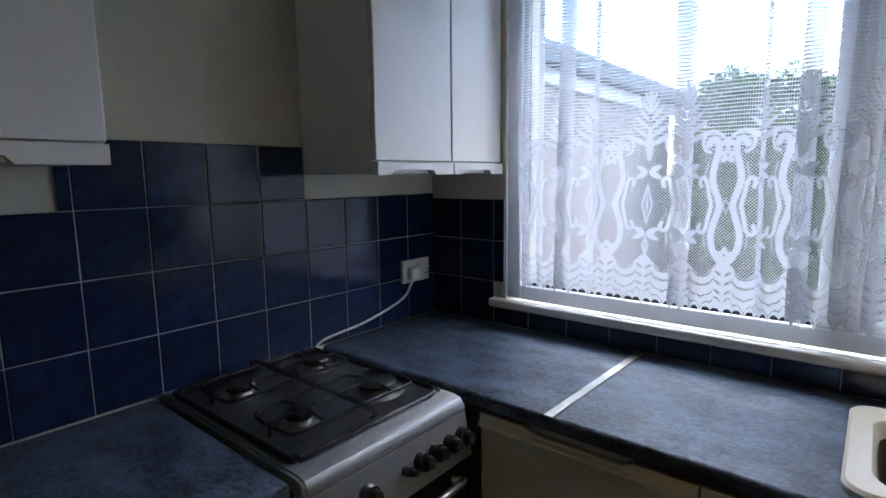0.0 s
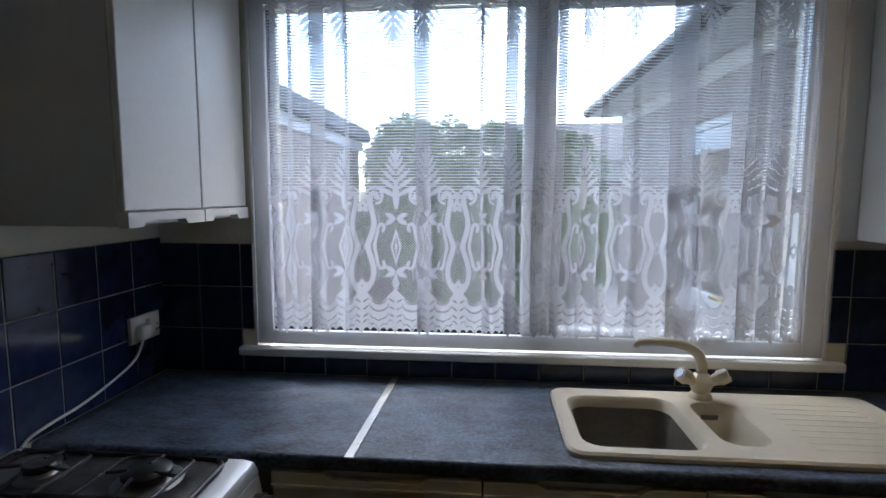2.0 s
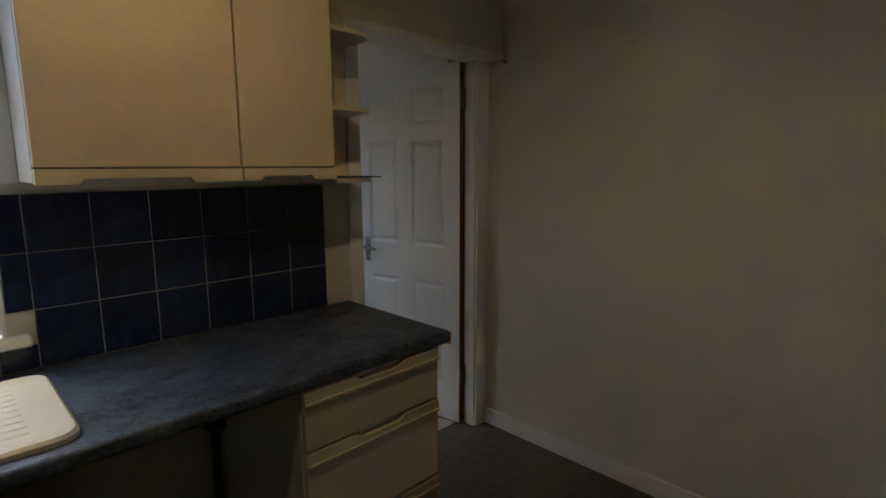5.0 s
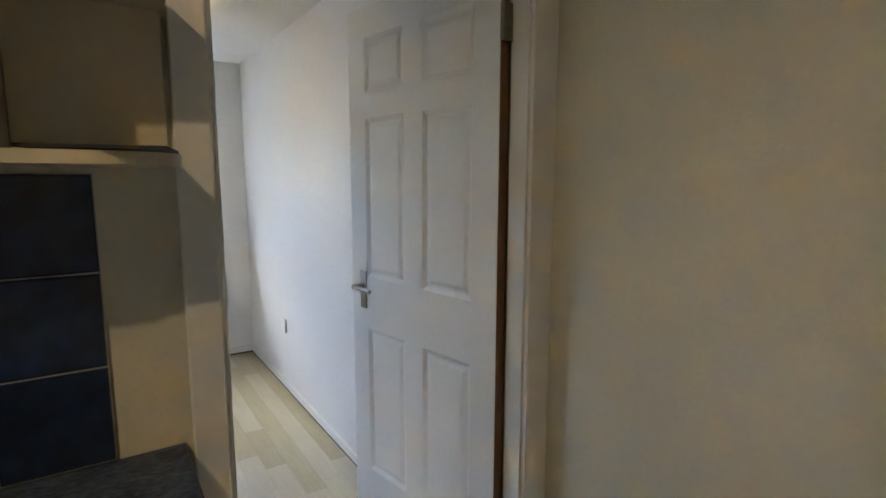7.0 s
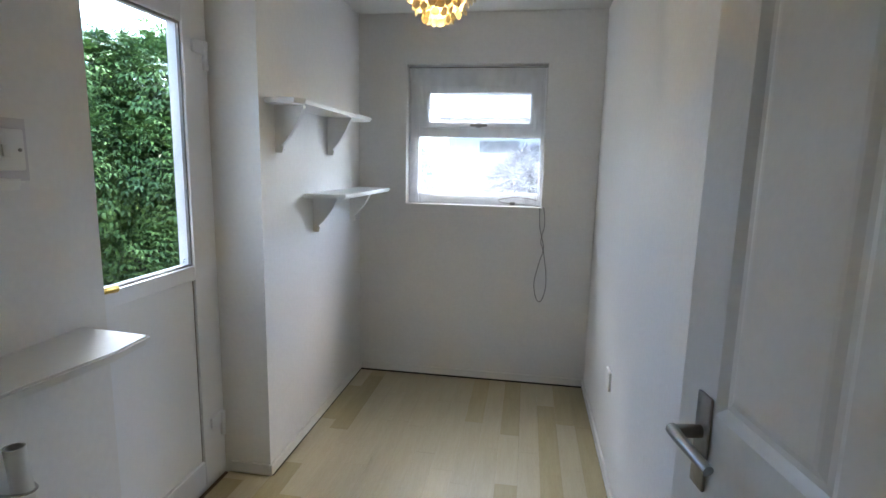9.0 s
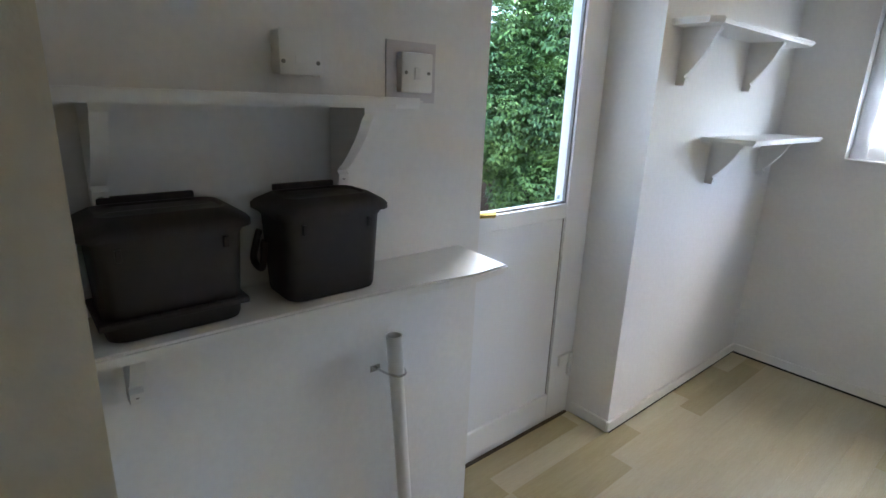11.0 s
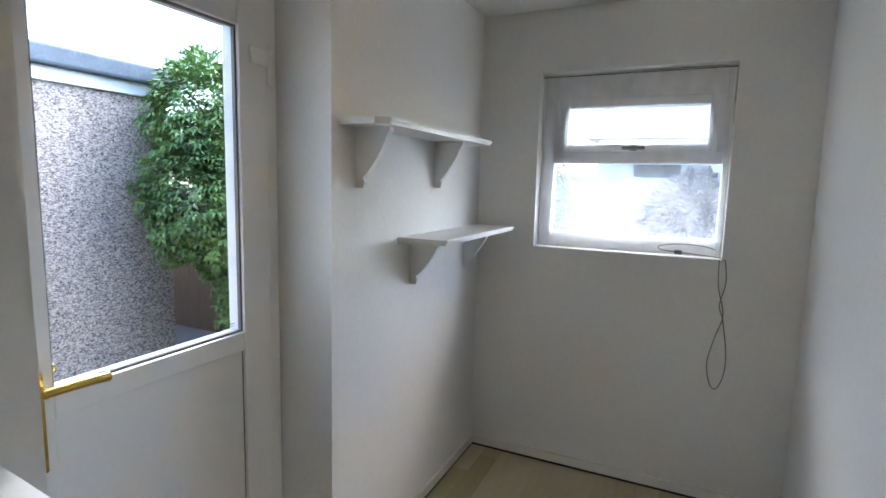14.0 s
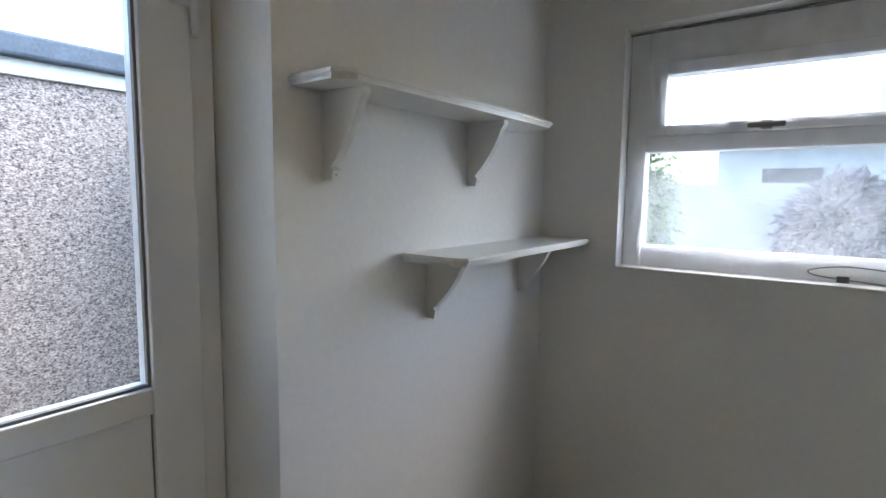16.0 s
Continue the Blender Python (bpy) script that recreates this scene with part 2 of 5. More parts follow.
def prism(bm, outline, place):
    """A plate: outline points in a plane, placed at depth 0 and 1 by place(u, v, d)."""
    a = [bm.verts.new(place(u, v, 0)) for u, v in outline]
    b = [bm.verts.new(place(u, v, 1)) for u, v in outline]
    bm.faces.new(a)
    bm.faces.new(b[::-1])
    for k in range(len(a)):
        j = (k + 1) % len(a)
        bm.faces.new((a[j], a[k], b[k], b[j]))
    bmesh.ops.recalc_face_normals(bm, faces=bm.faces)
    return bm


def tube(bm, pts, r, sides=10):
    """A smooth tube along points."""
    pts = [Vector(p) for p in pts]
    path = []
    for i in range(len(pts) - 1):
        p0, p1, p2, p3 = pts[max(i - 1, 0)], pts[i], pts[i + 1], pts[min(i + 2, len(pts) - 1)]
        for k in range(8):
            s = k / 8
            path.append(0.5 * (2 * p1 + (p2 - p0) * s + (2 * p0 - 5 * p1 + 4 * p2 - p3) * s * s + (3 * p1 - p0 - 3 * p2 + p3) * s ** 3))
    path.append(pts[-1])
    rings = []
    for i, p in enumerate(path):
        d = (path[min(i + 1, len(path) - 1)] - path[max(i - 1, 0)]).normalized()
        side = d.cross(Vector((0.13, 0.21, 0.97))).normalized()
        up = side.cross(d)
        rad = r(i / (len(path) - 1)) if callable(r) else r
        rings.append([bm.verts.new(p + rad * (math.cos(2 * math.pi * k / sides) * side + math.sin(2 * math.pi * k / sides) * up)) for k in range(sides)])
    for a, b in zip(rings, rings[1:]):
        for k in range(sides):
            bm.faces.new((a[k], a[(k + 1) % sides], b[(k + 1) % sides], b[k]))
    bm.faces.new(rings[0][::-1])
    bm.faces.new(rings[-1])
    return bm


def mesh_of(name, bm, mat, smooth=False):
    me = bpy.data.meshes.new(name)
    bm.to_mesh(me)
    bm.free()
    me.materials.append(mat)
    if smooth:
        me.shade_smooth()
        me.set_sharp_from_angle(angle=radians(40))
    return me


def thing(name, at, label, category, group=""):
    ob = new(name)
    ob.empty_display_size = 0.05
    ob.location = at
    return tagged(ob, label, category, group)


def part(name, bm, mat, parent, label="", smooth=False):
    ob = new(name, mesh_of(name, bm, mat, smooth))
    ob.parent = parent
    ob.matrix_parent_inverse = parent.matrix_basis.inverted()
    return tagged(ob, label)


def solid(name, bm, mat, label, category, kind="", group="", smooth=False):
    return tagged(new(name, mesh_of(name, bm, mat, smooth)), label, category, group, kind)


def structure(name, bm, mat, label, category):
    return solid(name, bm, mat, label, category, "structure")


# ---- the shell ----
KX, KY, KZ = 4.30, -3.6, 2.40     # kitchen: far wall, back wall, ceiling
UX0, UX1, UY0, UY1, UZ = 2.755, 4.18, 0.27, 3.205, 2.20   # utility room
DX = 2.53                          # plane of the outside door
structure("floor_kitchen", boxes((-0.1, KX + 0.2, KY - 0.1, 0.20, -0.15, 0)), VINYL, "worn brown vinyl kitchen floor", "floor")
structure("ceiling_kitchen", boxes((-0.1, KX + 0.2, KY - 0.1, 0.0, KZ, KZ + 0.1)), CEILING, "off-white kitchen ceiling", "ceiling")
structure("wall_west", boxes((-0.25, 0, KY - 0.25, 0.27, -0.1, KZ + 0.1)), CREAM_WALL, "cream painted kitchen wall behind the cooker", "wall")
structure("wall_south", boxes((0, KX, KY - 0.25, KY, -0.1, KZ + 0.1)), CREAM_WALL, "plain cream kitchen back wall", "wall")
structure("wall_east", boxes((KX, KX + 0.25, KY - 0.25, UY0, -0.1, KZ + 0.1)), CREAM_WALL, "plain cream painted kitchen wall", "wall")
W0, W1, WZ0, WZ1 = 0.352, 2.262, 0.985, 2.24    # kitchen window opening
D0, D1, DZ = 3.34, 4.215, 2.0                  # doorway


def pierced(axis, span, levels, depth, holes):
    """A wall with openings right through it, as one closed mesh; span and holes run along the given axis."""
    us = sorted({*span, *[h for q in holes for h in q[:2]]})
    zs = sorted({*levels, *[h for q in holes for h in q[2:]]})
    us, zs = [u for u in us if span[0] <= u <= span[1]], [z for z in zs if levels[0] <= z <= levels[1]]
    full = {(i, j) for i in range(len(us) - 1) for j in range(len(zs) - 1)
            if not any(a - 1e-6 <= us[i] and us[i + 1] <= b + 1e-6 and c - 1e-6 <= zs[j] and zs[j + 1] <= d + 1e-6 for a, b, c, d in holes)}
    at = (lambda u, d, z: (u, d, z)) if axis == "x" else (lambda u, d, z: (d, u, z))
    bm = bmesh.new()
    put = lambda *pts: bm.faces.new([bm.verts.new(at(*p)) for p in pts])
    d0, d1 = depth
    for i, j in full:
        a, b, c, d = us[i], us[i + 1], zs[j], zs[j + 1]
        put((a, d0, c), (b, d0, c), (b, d0, d), (a, d0, d))
        put((a, d1, c), (b, d1, c), (b, d1, d), (a, d1, d))
        for other, p, q in (((i - 1, j), (a, c), (a, d)), ((i + 1, j), (b, c), (b, d)), ((i, j - 1), (a, c), (b, c)), ((i, j + 1), (a, d), (b, d))):
            if other not in full:
                put((p[0], d0, p[1]), (q[0], d0, q[1]), (q[0], d1, q[1]), (p[0], d1, p[1]))
    bmesh.ops.remove_doubles(bm, verts=bm.verts, dist=1e-5)
    bmesh.ops.recalc_face_normals(bm, faces=bm.faces)
    return bm


structure("wall_north", pierced("x", (0, KX), (-0.1, KZ + 0.1), (0, UY0), [(W0, W1, WZ0, WZ1), (D0, KX, -0.1, DZ)]), CREAM_WALL,
          "cream wall with the kitchen window and doorway", "wall")
structure("floor_utility", boxes((DX - 0.06, UX1 + 0.1, 0.20, UY1 + 0.1, -0.15, -0.008)), UNDERLAY, "dark screed under the laminate", "floor")
structure("ceiling_utility", boxes((DX - 0.1, UX1 + 0.2, UY0, UY1 + 0.27, UZ, UZ + 0.1)), CEILING, "white textured utility room ceiling", "ceiling")
structure("wall_utility_east", boxes((UX1, UX1 + 0.25, UY0, UY1 + 0.27, -0.1, UZ)), WHITE_WALL, "white painted utility room wall", "wall")
V0, V1, VZ0, VZ1 = 3.05, 3.872, 1.093, 1.918     # utility window opening
structure("wall_utility_north", pierced("x", (DX - 0.05, UX1), (-0.1, UZ), (UY1, UY1 + 0.27), [(V0, V1, VZ0, VZ1)]),
          WHITE_WALL, "white wall with a small recessed window", "wall")
E0, E1, EZ = 1.185, 1.985, 2.0                   # outside doorway
structure("wall_utility_west", pierced("y", (UY0, UY1), (-0.1, UZ), (DX - 0.05, UX0), [(E0, E1, -0.1, EZ)]), WHITE_WALL,
          "white wall with the recessed outside door", "wall")


def skirting(name, rows, label):
    structure(name, boxes(*rows, bevel=0.003), GLOSS_WHITE, label, "skirting board")


skirting("baseboard_kitchen", [(KX - 0.016, KX - 0.001, KY + 0.01, 0.087, 0.001, 0.09)], "cream painted kitchen skirting board")
skirting("baseboard_utility_north", [(UX0 + 0.014, UX1 - 0.014, UY1 - 0.013, UY1 - 0.001, 0.010, 0.055)], "thin white skirting board with a dark gap")
skirting("baseboard_utility_west", [(UX0 + 0.001, UX0 + 0.013, E1 - 0.012, UY1 - 0.001, 0.010, 0.055)], "thin white skirting board")
skirting("baseboard_door_reveal", [(DX + 0.05, UX0 + 0.0, E1 - 0.013, E1 - 0.001, 0.010, 0.055)], "thin white skirting board in the door reveal")
skirting("baseboard_utility_east", [(UX1 - 0.013, UX1 - 0.001, 0.29, UY1 - 0.015, 0.010, 0.055)], "thin white skirting board, scuffed")

# black strips behind the skirting foot put the gap's shade in as colour
structure("trim_gap_shade", boxes((UX0 + 0.004, UX1 - 0.004, UY1 - 0.012, UY1 - 0.002, -0.004, 0.0105), (UX0 + 0.002, UX0 + 0.010, E1 + 0.005, UY1 - 0.013, -0.004, 0.0105), (UX1 - 0.010, UX1 - 0.002, 0.30, UY1 - 0.013, -0.004, 0.0105)), PAPER,
          "black strip standing in for shade in the gap under the skirting", "trim")

# doorway lining and architraves
structure("trim_doorway", boxes((D0 + 0.001, D0 + 0.062, -0.006, 0.10, 0, DZ - 0.03), (4.212, KX - 0.001, 0.088, 0.172, 0, DZ - 0.03), (D0 + 0.001, KX - 0.001, -0.006, 0.172, DZ - 0.03, DZ - 0.001),
                              (D0 + 0.062, D0 + 0.072, 0.03, 0.07, 0, DZ - 0.03), (4.202, 4.212, 0.10, 0.1705, 0, DZ - 0.03), bevel=0.002), GLOSS_WHITE, "cream gloss painted door lining", "door frame")
structure("trim_architrave", boxes((D0 - 0.003, D0 + 0.055, -0.018, -0.007, 0, DZ - 0.012), bevel=0.004), GLOSS_WHITE, "cream gloss painted architrave", "door frame")

# ---- kitchen window ----
win = thing("window_1", (1.3, 0.03, WZ0), "white plastic two-light kitchen window", "window")
win["kind"] = "structure"
FZ0, FZ1 = 1.018, 2.235
part("window_frame", boxes((W0 + 0.003, W0 + 0.06, 0.005, 0.075, FZ0, FZ1), (W1 - 0.065, W1 - 0.003, 0.005, 0.075, FZ0, FZ1), (W0 + 0.06, W1 - 0.065, 0.005, 0.075, FZ0, FZ0 + 0.052),
                           (W0 + 0.06, W1 - 0.065, 0.005, 0.075, FZ1 - 0.05, FZ1), (1.285, 1.36, 0.004, 0.076, FZ0 + 0.052, FZ1 - 0.05), bevel=0.004), UPVC, win)
part("sash", boxes((1.36, 1.39, 0.012, 0.07, FZ0 + 0.052, FZ1 - 0.05), (2.165, W1 - 0.065, 0.012, 0.07, FZ0 + 0.052, FZ1 - 0.05), (1.39, 2.165, 0.012, 0.07, FZ0 + 0.052, FZ0 + 0.075), (1.39, 2.165, 0.012, 0.07, FZ1 - 0.075, FZ1 - 0.05), bevel=0.003), UPVC, win, "white plastic opening sash")
part("bead", boxes((W0 + 0.06, W0 + 0.072, 0.02, 0.05, FZ0 + 0.052, FZ1 - 0.05), (W0 + 0.072, 1.285, 0.02, 0.05, FZ0 + 0.052, FZ0 + 0.062)), BLACK_PLASTIC, win, "black rubber glazing bead")
for a, b in ((W0 + 0.072, 1.285), (1.39, 2.165)):
    pane = part("pane", boxes((a, b, 0.036, 0.040, FZ0 + 0.06, FZ1 - 0.06)), GLASS, win)
    pane.visible_shadow = False
part("window_handle", boxes((1.84, 1.96, -0.008, 0.006, 1.068, 1.086), (1.885, 1.915, -0.006, 0.012, 1.06, 1.092), bevel=0.004), UPVC, win, "white window catch", smooth=True)
structure("window_sill", box(bmesh.new(), 0.296, 2.318, -0.035, 0.004, 0.982, 1.014, bevel=0.008, segs=3), GLOSS_WHITE, "white gloss window board with rounded edge", "window sill")
structure("trim_window_side", boxes((2.269, 2.331, -0.006, -0.0005, 1.405, 2.24), (W0 - 0.004, W0 + 0.004, -0.004, 0.006, 1.014, 2.24), (W1 - 0.003, W1 + 0.006, -0.004, 0.006, 1.014, 2.24)), GLOSS_WHITE, "white sealant strip at the window", "trim")

# ---- lace curtain ----
CU0, CU1, CZ0, CZ1 = 0.425, 2.168, 1.074, 2.30
REPEAT, STEPS = 0.22, 72            # width of one lace ornament, and the weave columns in it
FOLDS = ((0.46, 0.030), (0.515, 0.018), (0.605, 0.056), (0.70, 0.018), (0.95, 0.056), (1.15, 0.018), (1.245, 0.05), (1.33, 0.03), (1.40, 0.042),
         (1.465, 0.012), (1.52, 0.016), (1.62, 0.012), (1.775, 0.090), (1.985, 0.046), (2.055, 0.050), (2.118, 0.024))


def gathered(step):
    """The cloth seen from above: places (x, y) at even steps along it; each fold runs forward, back over itself and forward again."""
    knots = [(CU0, 0.0)]
    for c, w in FOLDS:
        knots += [(c + w / 2, 0.006), (c - w / 2, -0.010), (c + w / 2 + 0.012, -0.016), (c + w / 2 + 0.024, 0.0)]
    knots = np.array(knots + [(CU1, 0.0)])
    length = np.concatenate(([0], np.cumsum(np.hypot(*np.diff(knots, axis=0).T))))
    s = np.arange(0, length[-1], step)
    x, y = np.interp(s, length, knots[:, 0]), np.interp(s, length, knots[:, 1])
    ease = np.ones(5) / 5
    soft = lambda q: np.concatenate((q[:2], np.convolve(q, ease, "valid"), q[-2:]))
    return s, soft(soft(x)), soft(soft(y))


def near_curve(a, v, pts, width):
    """How far inside a band of the given width round a smooth curve each point lies, in metres."""
    pts = np.array(pts)
    t = np.linspace(0, len(pts) - 1, len(pts) * 10)
    cu, cv = np.interp(t, range(len(pts)), pts[:, 0]), np.interp(t, range(len(pts)), pts[:, 1])
    for _ in range(3):
        cu[3:-3] = np.convolve(cu, np.ones(7) / 7, "valid")
        cv[3:-3] = np.convolve(cv, np.ones(7) / 7, "valid")
    best = np.full(a.shape, 9.0)
    for p, q in zip(cu, cv):
        best = np.minimum(best, np.hypot(a - p, v - q))
    return width / 2 - best


def petal(a, v, u0, v0, angle, length, width):
    """A pointed leaf that starts at (u0, v0); the angle is counted from straight up."""
    c, d = math.cos(radians(angle)), math.sin(radians(angle))
    along, off = (a - u0) * d + (v - v0) * c, np.abs((a - u0) * c - (v - v0) * d)
    t = np.clip(along / length, 0, 1)
    return np.where((along > 0) & (along < length), width * np.sin(math.pi * (0.15 + 0.85 * t)) / 2 - off, -1.0)


def rhomb(a, v, u0, v0, w, h):
    return (1 - np.abs(a - u0) / w - np.abs(v - v0) / h) * w


def ornament(a, v):
    """Inside (+) or outside (-) of the dense lace, at a from the middle of a palmette and v above the floor."""
    d = np.full(a.shape, -1.0)
    for q in range(6):
        ln, w = 0.078 - 0.007 * q, 0.0165 - 0.0012 * q
        d = np.maximum(d, petal(a, v, 0.003, 1.545 + 0.023 * q, 62 - 8 * q, ln, w))
        d = np.maximum(d, petal(a, v, 0.003, 2.185 - 0.023 * q, 118 + 8 * q, ln, w))
    d = np.maximum(d, petal(a, v, 0.0, 1.640, 0, 0.075, 0.016))
    d = np.maximum(d, petal(a, v, 0.0, 2.100, 180, 0.075, 0.016))
    d = np.maximum(d, petal(a, v, 0.0, 2.190, 180, 0.11, 0.016))
    d = np.maximum(d, petal(a, v, 0.0, 1.500, 0, 0.11, 0.024))
    outer = [(0.062, 1.540), (0.070, 1.556), (0.084, 1.552), (0.090, 1.530), (0.080, 1.492), (0.072, 1.455), (0.080, 1.420), (0.097, 1.378), (0.082, 1.335), (0.072, 1.300), (0.076, 1.262), (0.090, 1.235), (0.100, 1.225)]
    d = np.maximum(d, near_curve(a, v, outer, 0.0185))
    d = np.maximum(d, near_curve(a, v, [(p - 0.018, q) for p, q in outer[4:-2]], 0.004))
    curl = [(0.044, 1.428), (0.038, 1.442), (0.048, 1.455), (0.060, 1.444), (0.064, 1.410), (0.074, 1.378), (0.064, 1.345), (0.060, 1.312), (0.048, 1.298), (0.036, 1.308), (0.042, 1.324)]
    d = np.maximum(d, near_curve(a, v, curl, 0.0115))
    d = np.maximum(d, near_curve(a, v, [(0.066, 1.520), (0.052, 1.525), (0.044, 1.545), (0.052, 1.568), (0.074, 1.578), (0.098, 1.562)], 0.010))
    for zc, h, w in ((1.375, 0.066, 0.019), (1.252, 0.036, 0.013)):
        ring = rhomb(a, v, 0, zc, w, h)
        d = np.maximum(d, np.minimum(ring, 0.0075 - ring))
        d = np.maximum(d, rhomb(a, v, 0, zc, w * 0.28, h * 0.45))
    for z0, ang in ((1.470, 62), (1.470, 120), (1.290, 62), (1.290, 118)):
        d = np.maximum(d, petal(a, v, 0.003, z0, ang, 0.042, 0.018))
    ring = rhomb(a, v, 0.11, 1.375, 0.010, 0.024)
    d = np.maximum(d, np.minimum(ring, 0.004 - ring))
    for zc in (1.512, 1.242):
        r, th = np.hypot(a - 0.11, v - zc), np.arctan2(v - zc, a - 0.11)
        flower = 0.0200 + 0.005 * np.cos(5 * th - math.pi / 2) - r
        d = np.maximum(d, np.where(r < 0.004, r - 0.003, flower))
    d = np.maximum(d, 0.008 - np.abs(a) * 0.0 - np.abs(v - 1.545) * 0.5 - np.abs(a - 0.11) * 0.35)
    skirt = 1.205 + 0.022 * np.cos(2 * math.pi * a / 0.11) - v
    for zk, r0 in ((1.205, 0.026), (1.188, 0.034), (1.150, 0.030), (1.122, 0.034)):
        arc = np.abs(np.hypot(a - 0.055, v - zk) - r0) - 0.0030 * np.clip((zk - v) / r0, 0.2, 1)
        skirt = np.where(v < zk - 0.006, np.minimum(skirt, arc), skirt)
    for u0 in (0.0, 0.11):
        for q in range(4):
            skirt = np.minimum(skirt, -petal(a, v, u0 + (0.004 if u0 == 0 else -0.004), 1.185 - 0.026 * q, 55 if u0 == 0 else -55, 0.024, 0.006))
    return np.maximum(d, skirt)


def lace_mesh():
    s, x, y = gathered(REPEAT / STEPS)
    start = s[np.argmax(x > 0.855)]
    rows = np.concatenate((np.arange(0, 0.68, 0.003), np.arange(0.68, 0.965, 0.02), np.arange(0.965, 1.13, 0.003), np.arange(1.13, CZ1 - CZ0 + 0.001, 0.012)))
    shift = int(round(start / (REPEAT / STEPS)))
    col = (np.arange(len(s)) - shift) % STEPS
    a1 = np.minimum(np.arange(STEPS), STEPS - np.arange(STEPS)) * REPEAT / STEPS
    A, V = np.meshgrid(a1, CZ0 + rows, indexing="ij")
    dense = np.clip(0.5 + ornament(A, V) / 0.003, 0, 1)
    fine = np.clip(0.5 + (1.545 + 0.035 * np.cos(2 * math.pi * A / REPEAT) - V) / 0.004, 0, 1)
    hem = 0.016 * np.abs(np.sin(math.pi * a1 / 0.0275)) + 0.010 * np.abs(np.sin(math.pi * a1 / 0.055))
    n, m = len(s), len(rows)
    v = CZ0 + rows[None, :] + hem[col][:, None] * np.clip(1 - rows[None, :] / 0.06, 0, 1)
    wander = 0.010 * np.sin(v * 2.4 + s[:, None] * 5.0) * np.clip((2.3 - v), 0, 1)
    X = np.clip(x[:, None] + wander, CU0 - 0.01, CU1 + 0.01)
    Y = -0.034 + y[:, None] * (1.15 - 0.3 * (v - 1.6)) + 0.004 * np.sin(s[:, None] * 37 + v * 1.5) + 0.002 * np.sin(s[:, None] * 90)
    co = np.stack((X, Y, v), axis=-1).reshape(-1, 3)
    idx = np.arange(n * m).reshape(n, m)
    faces = np.stack((idx[:-1, :-1], idx[1:, :-1], idx[1:, 1:], idx[:-1, 1:]), axis=-1).reshape(-1, 4)
    me = bpy.data.meshes.new("lace_cloth")
    me.vertices.add(n * m)
    me.vertices.foreach_set("co", co.ravel())
    me.loops.add(faces.size)
    me.loops.foreach_set("vertex_index", faces.ravel())
    me.polygons.add(len(faces))
    me.polygons.foreach_set("loop_start", np.arange(0, faces.size, 4))
    me.update(calc_edges=True)
    me.polygons.foreach_set("use_smooth", np.ones(len(faces), dtype=bool))
    for key, data in (("dense", dense), ("fine", fine)):
        me.attributes.new(key, "FLOAT", "POINT").data.foreach_set("value", data[col].ravel().astype(np.float32))
    flat = np.stack((np.repeat(s, m), v.ravel()), axis=-1)
    me.uv_layers.new(name="cloth").data.foreach_set("uv", flat[faces.ravel()].ravel().astype(np.float32))
    me.materials.append(LACE)
    return me


lace = thing("lace_curtain", (1.3, -0.03, CZ0), "white net curtain with scrolled lace border at the window", "curtain")
cloth_ob = new("cloth", lace_mesh())
cloth_ob.parent = lace
cloth_ob.matrix_parent_inverse = lace.matrix_basis.inverted()
tagged(new("curtain_rod", mesh_of("curtain_rod", rod(bmesh.new(), (0.30, -0.026, 2.335), (2.30, -0.026, 2.335), 0.007), CHROME, True)), "thin metal curtain rod above the window", "curtain rod")

# ---- kitchen worktops and units ----
WT = 0.912


def counter_profile(bm, x0, x1, y_back, y_front, z0, z1):
    """A worktop along x with a rounded front edge."""
    r = 0.013
    prof = [(y_back, z0), (y_back, z1)]
    for k in range(6):
        a = math.pi / 2 * k / 5
        prof.append((y_front + r - r * math.sin(a), z1 - r + r * math.cos(a)))
    for k in range(6):
        a = math.pi / 2 * k / 5
        prof.append((y_front + r - r * math.cos(a), z0 + r - r * math.sin(a)))
    return prism(bm, prof, lambda u, v, d: (x0 + (x1 - x0) * d, u, v))


def worktop_mesh():
    """Boards of the long worktop round the opening for the sink."""
    bm = bmesh.new()
    for x0, x1, y0, y1 in ((0.004, 1.408, -0.489, -0.003), (1.912, 3.325, -0.489, -0.003), (1.408, 1.912, -0.134, -0.003)):
        box(bm, x0, x1, y0, y1, WT - 0.040, WT)
    return bm


SX0, SX1, SY0, SY1 = 1.385, 2.315, -0.522, -0.092
wt = thing("worktop", (1.6, -0.3, WT - 0.04), "mottled slate-blue laminate worktop with a rolled edge", "worktop")
part("board", worktop_mesh(), WORKTOP, wt)
part("front_edge", counter_profile(bmesh.new(), 0.004, 3.325, -0.489, -0.572, WT - 0.040, WT), WORKTOP, wt, smooth=True)
wt2 = solid("worktop", boxes((0.003, 0.60, -2.6, -1.10, WT - 0.04, WT), bevel=0.01), WORKTOP, "mottled slate-blue laminate worktop beside the cooker", "worktop", smooth=True)
solid("joint_strip", prism(bmesh.new(), [(0.829, -0.576), (0.851, -0.576), (0.866, -0.012), (0.844, -0.012)], lambda u, v, d: (u, v, WT + 0.004 * d)), ALUMINIUM, "pale metal joint strip across the worktop", "joint strip")


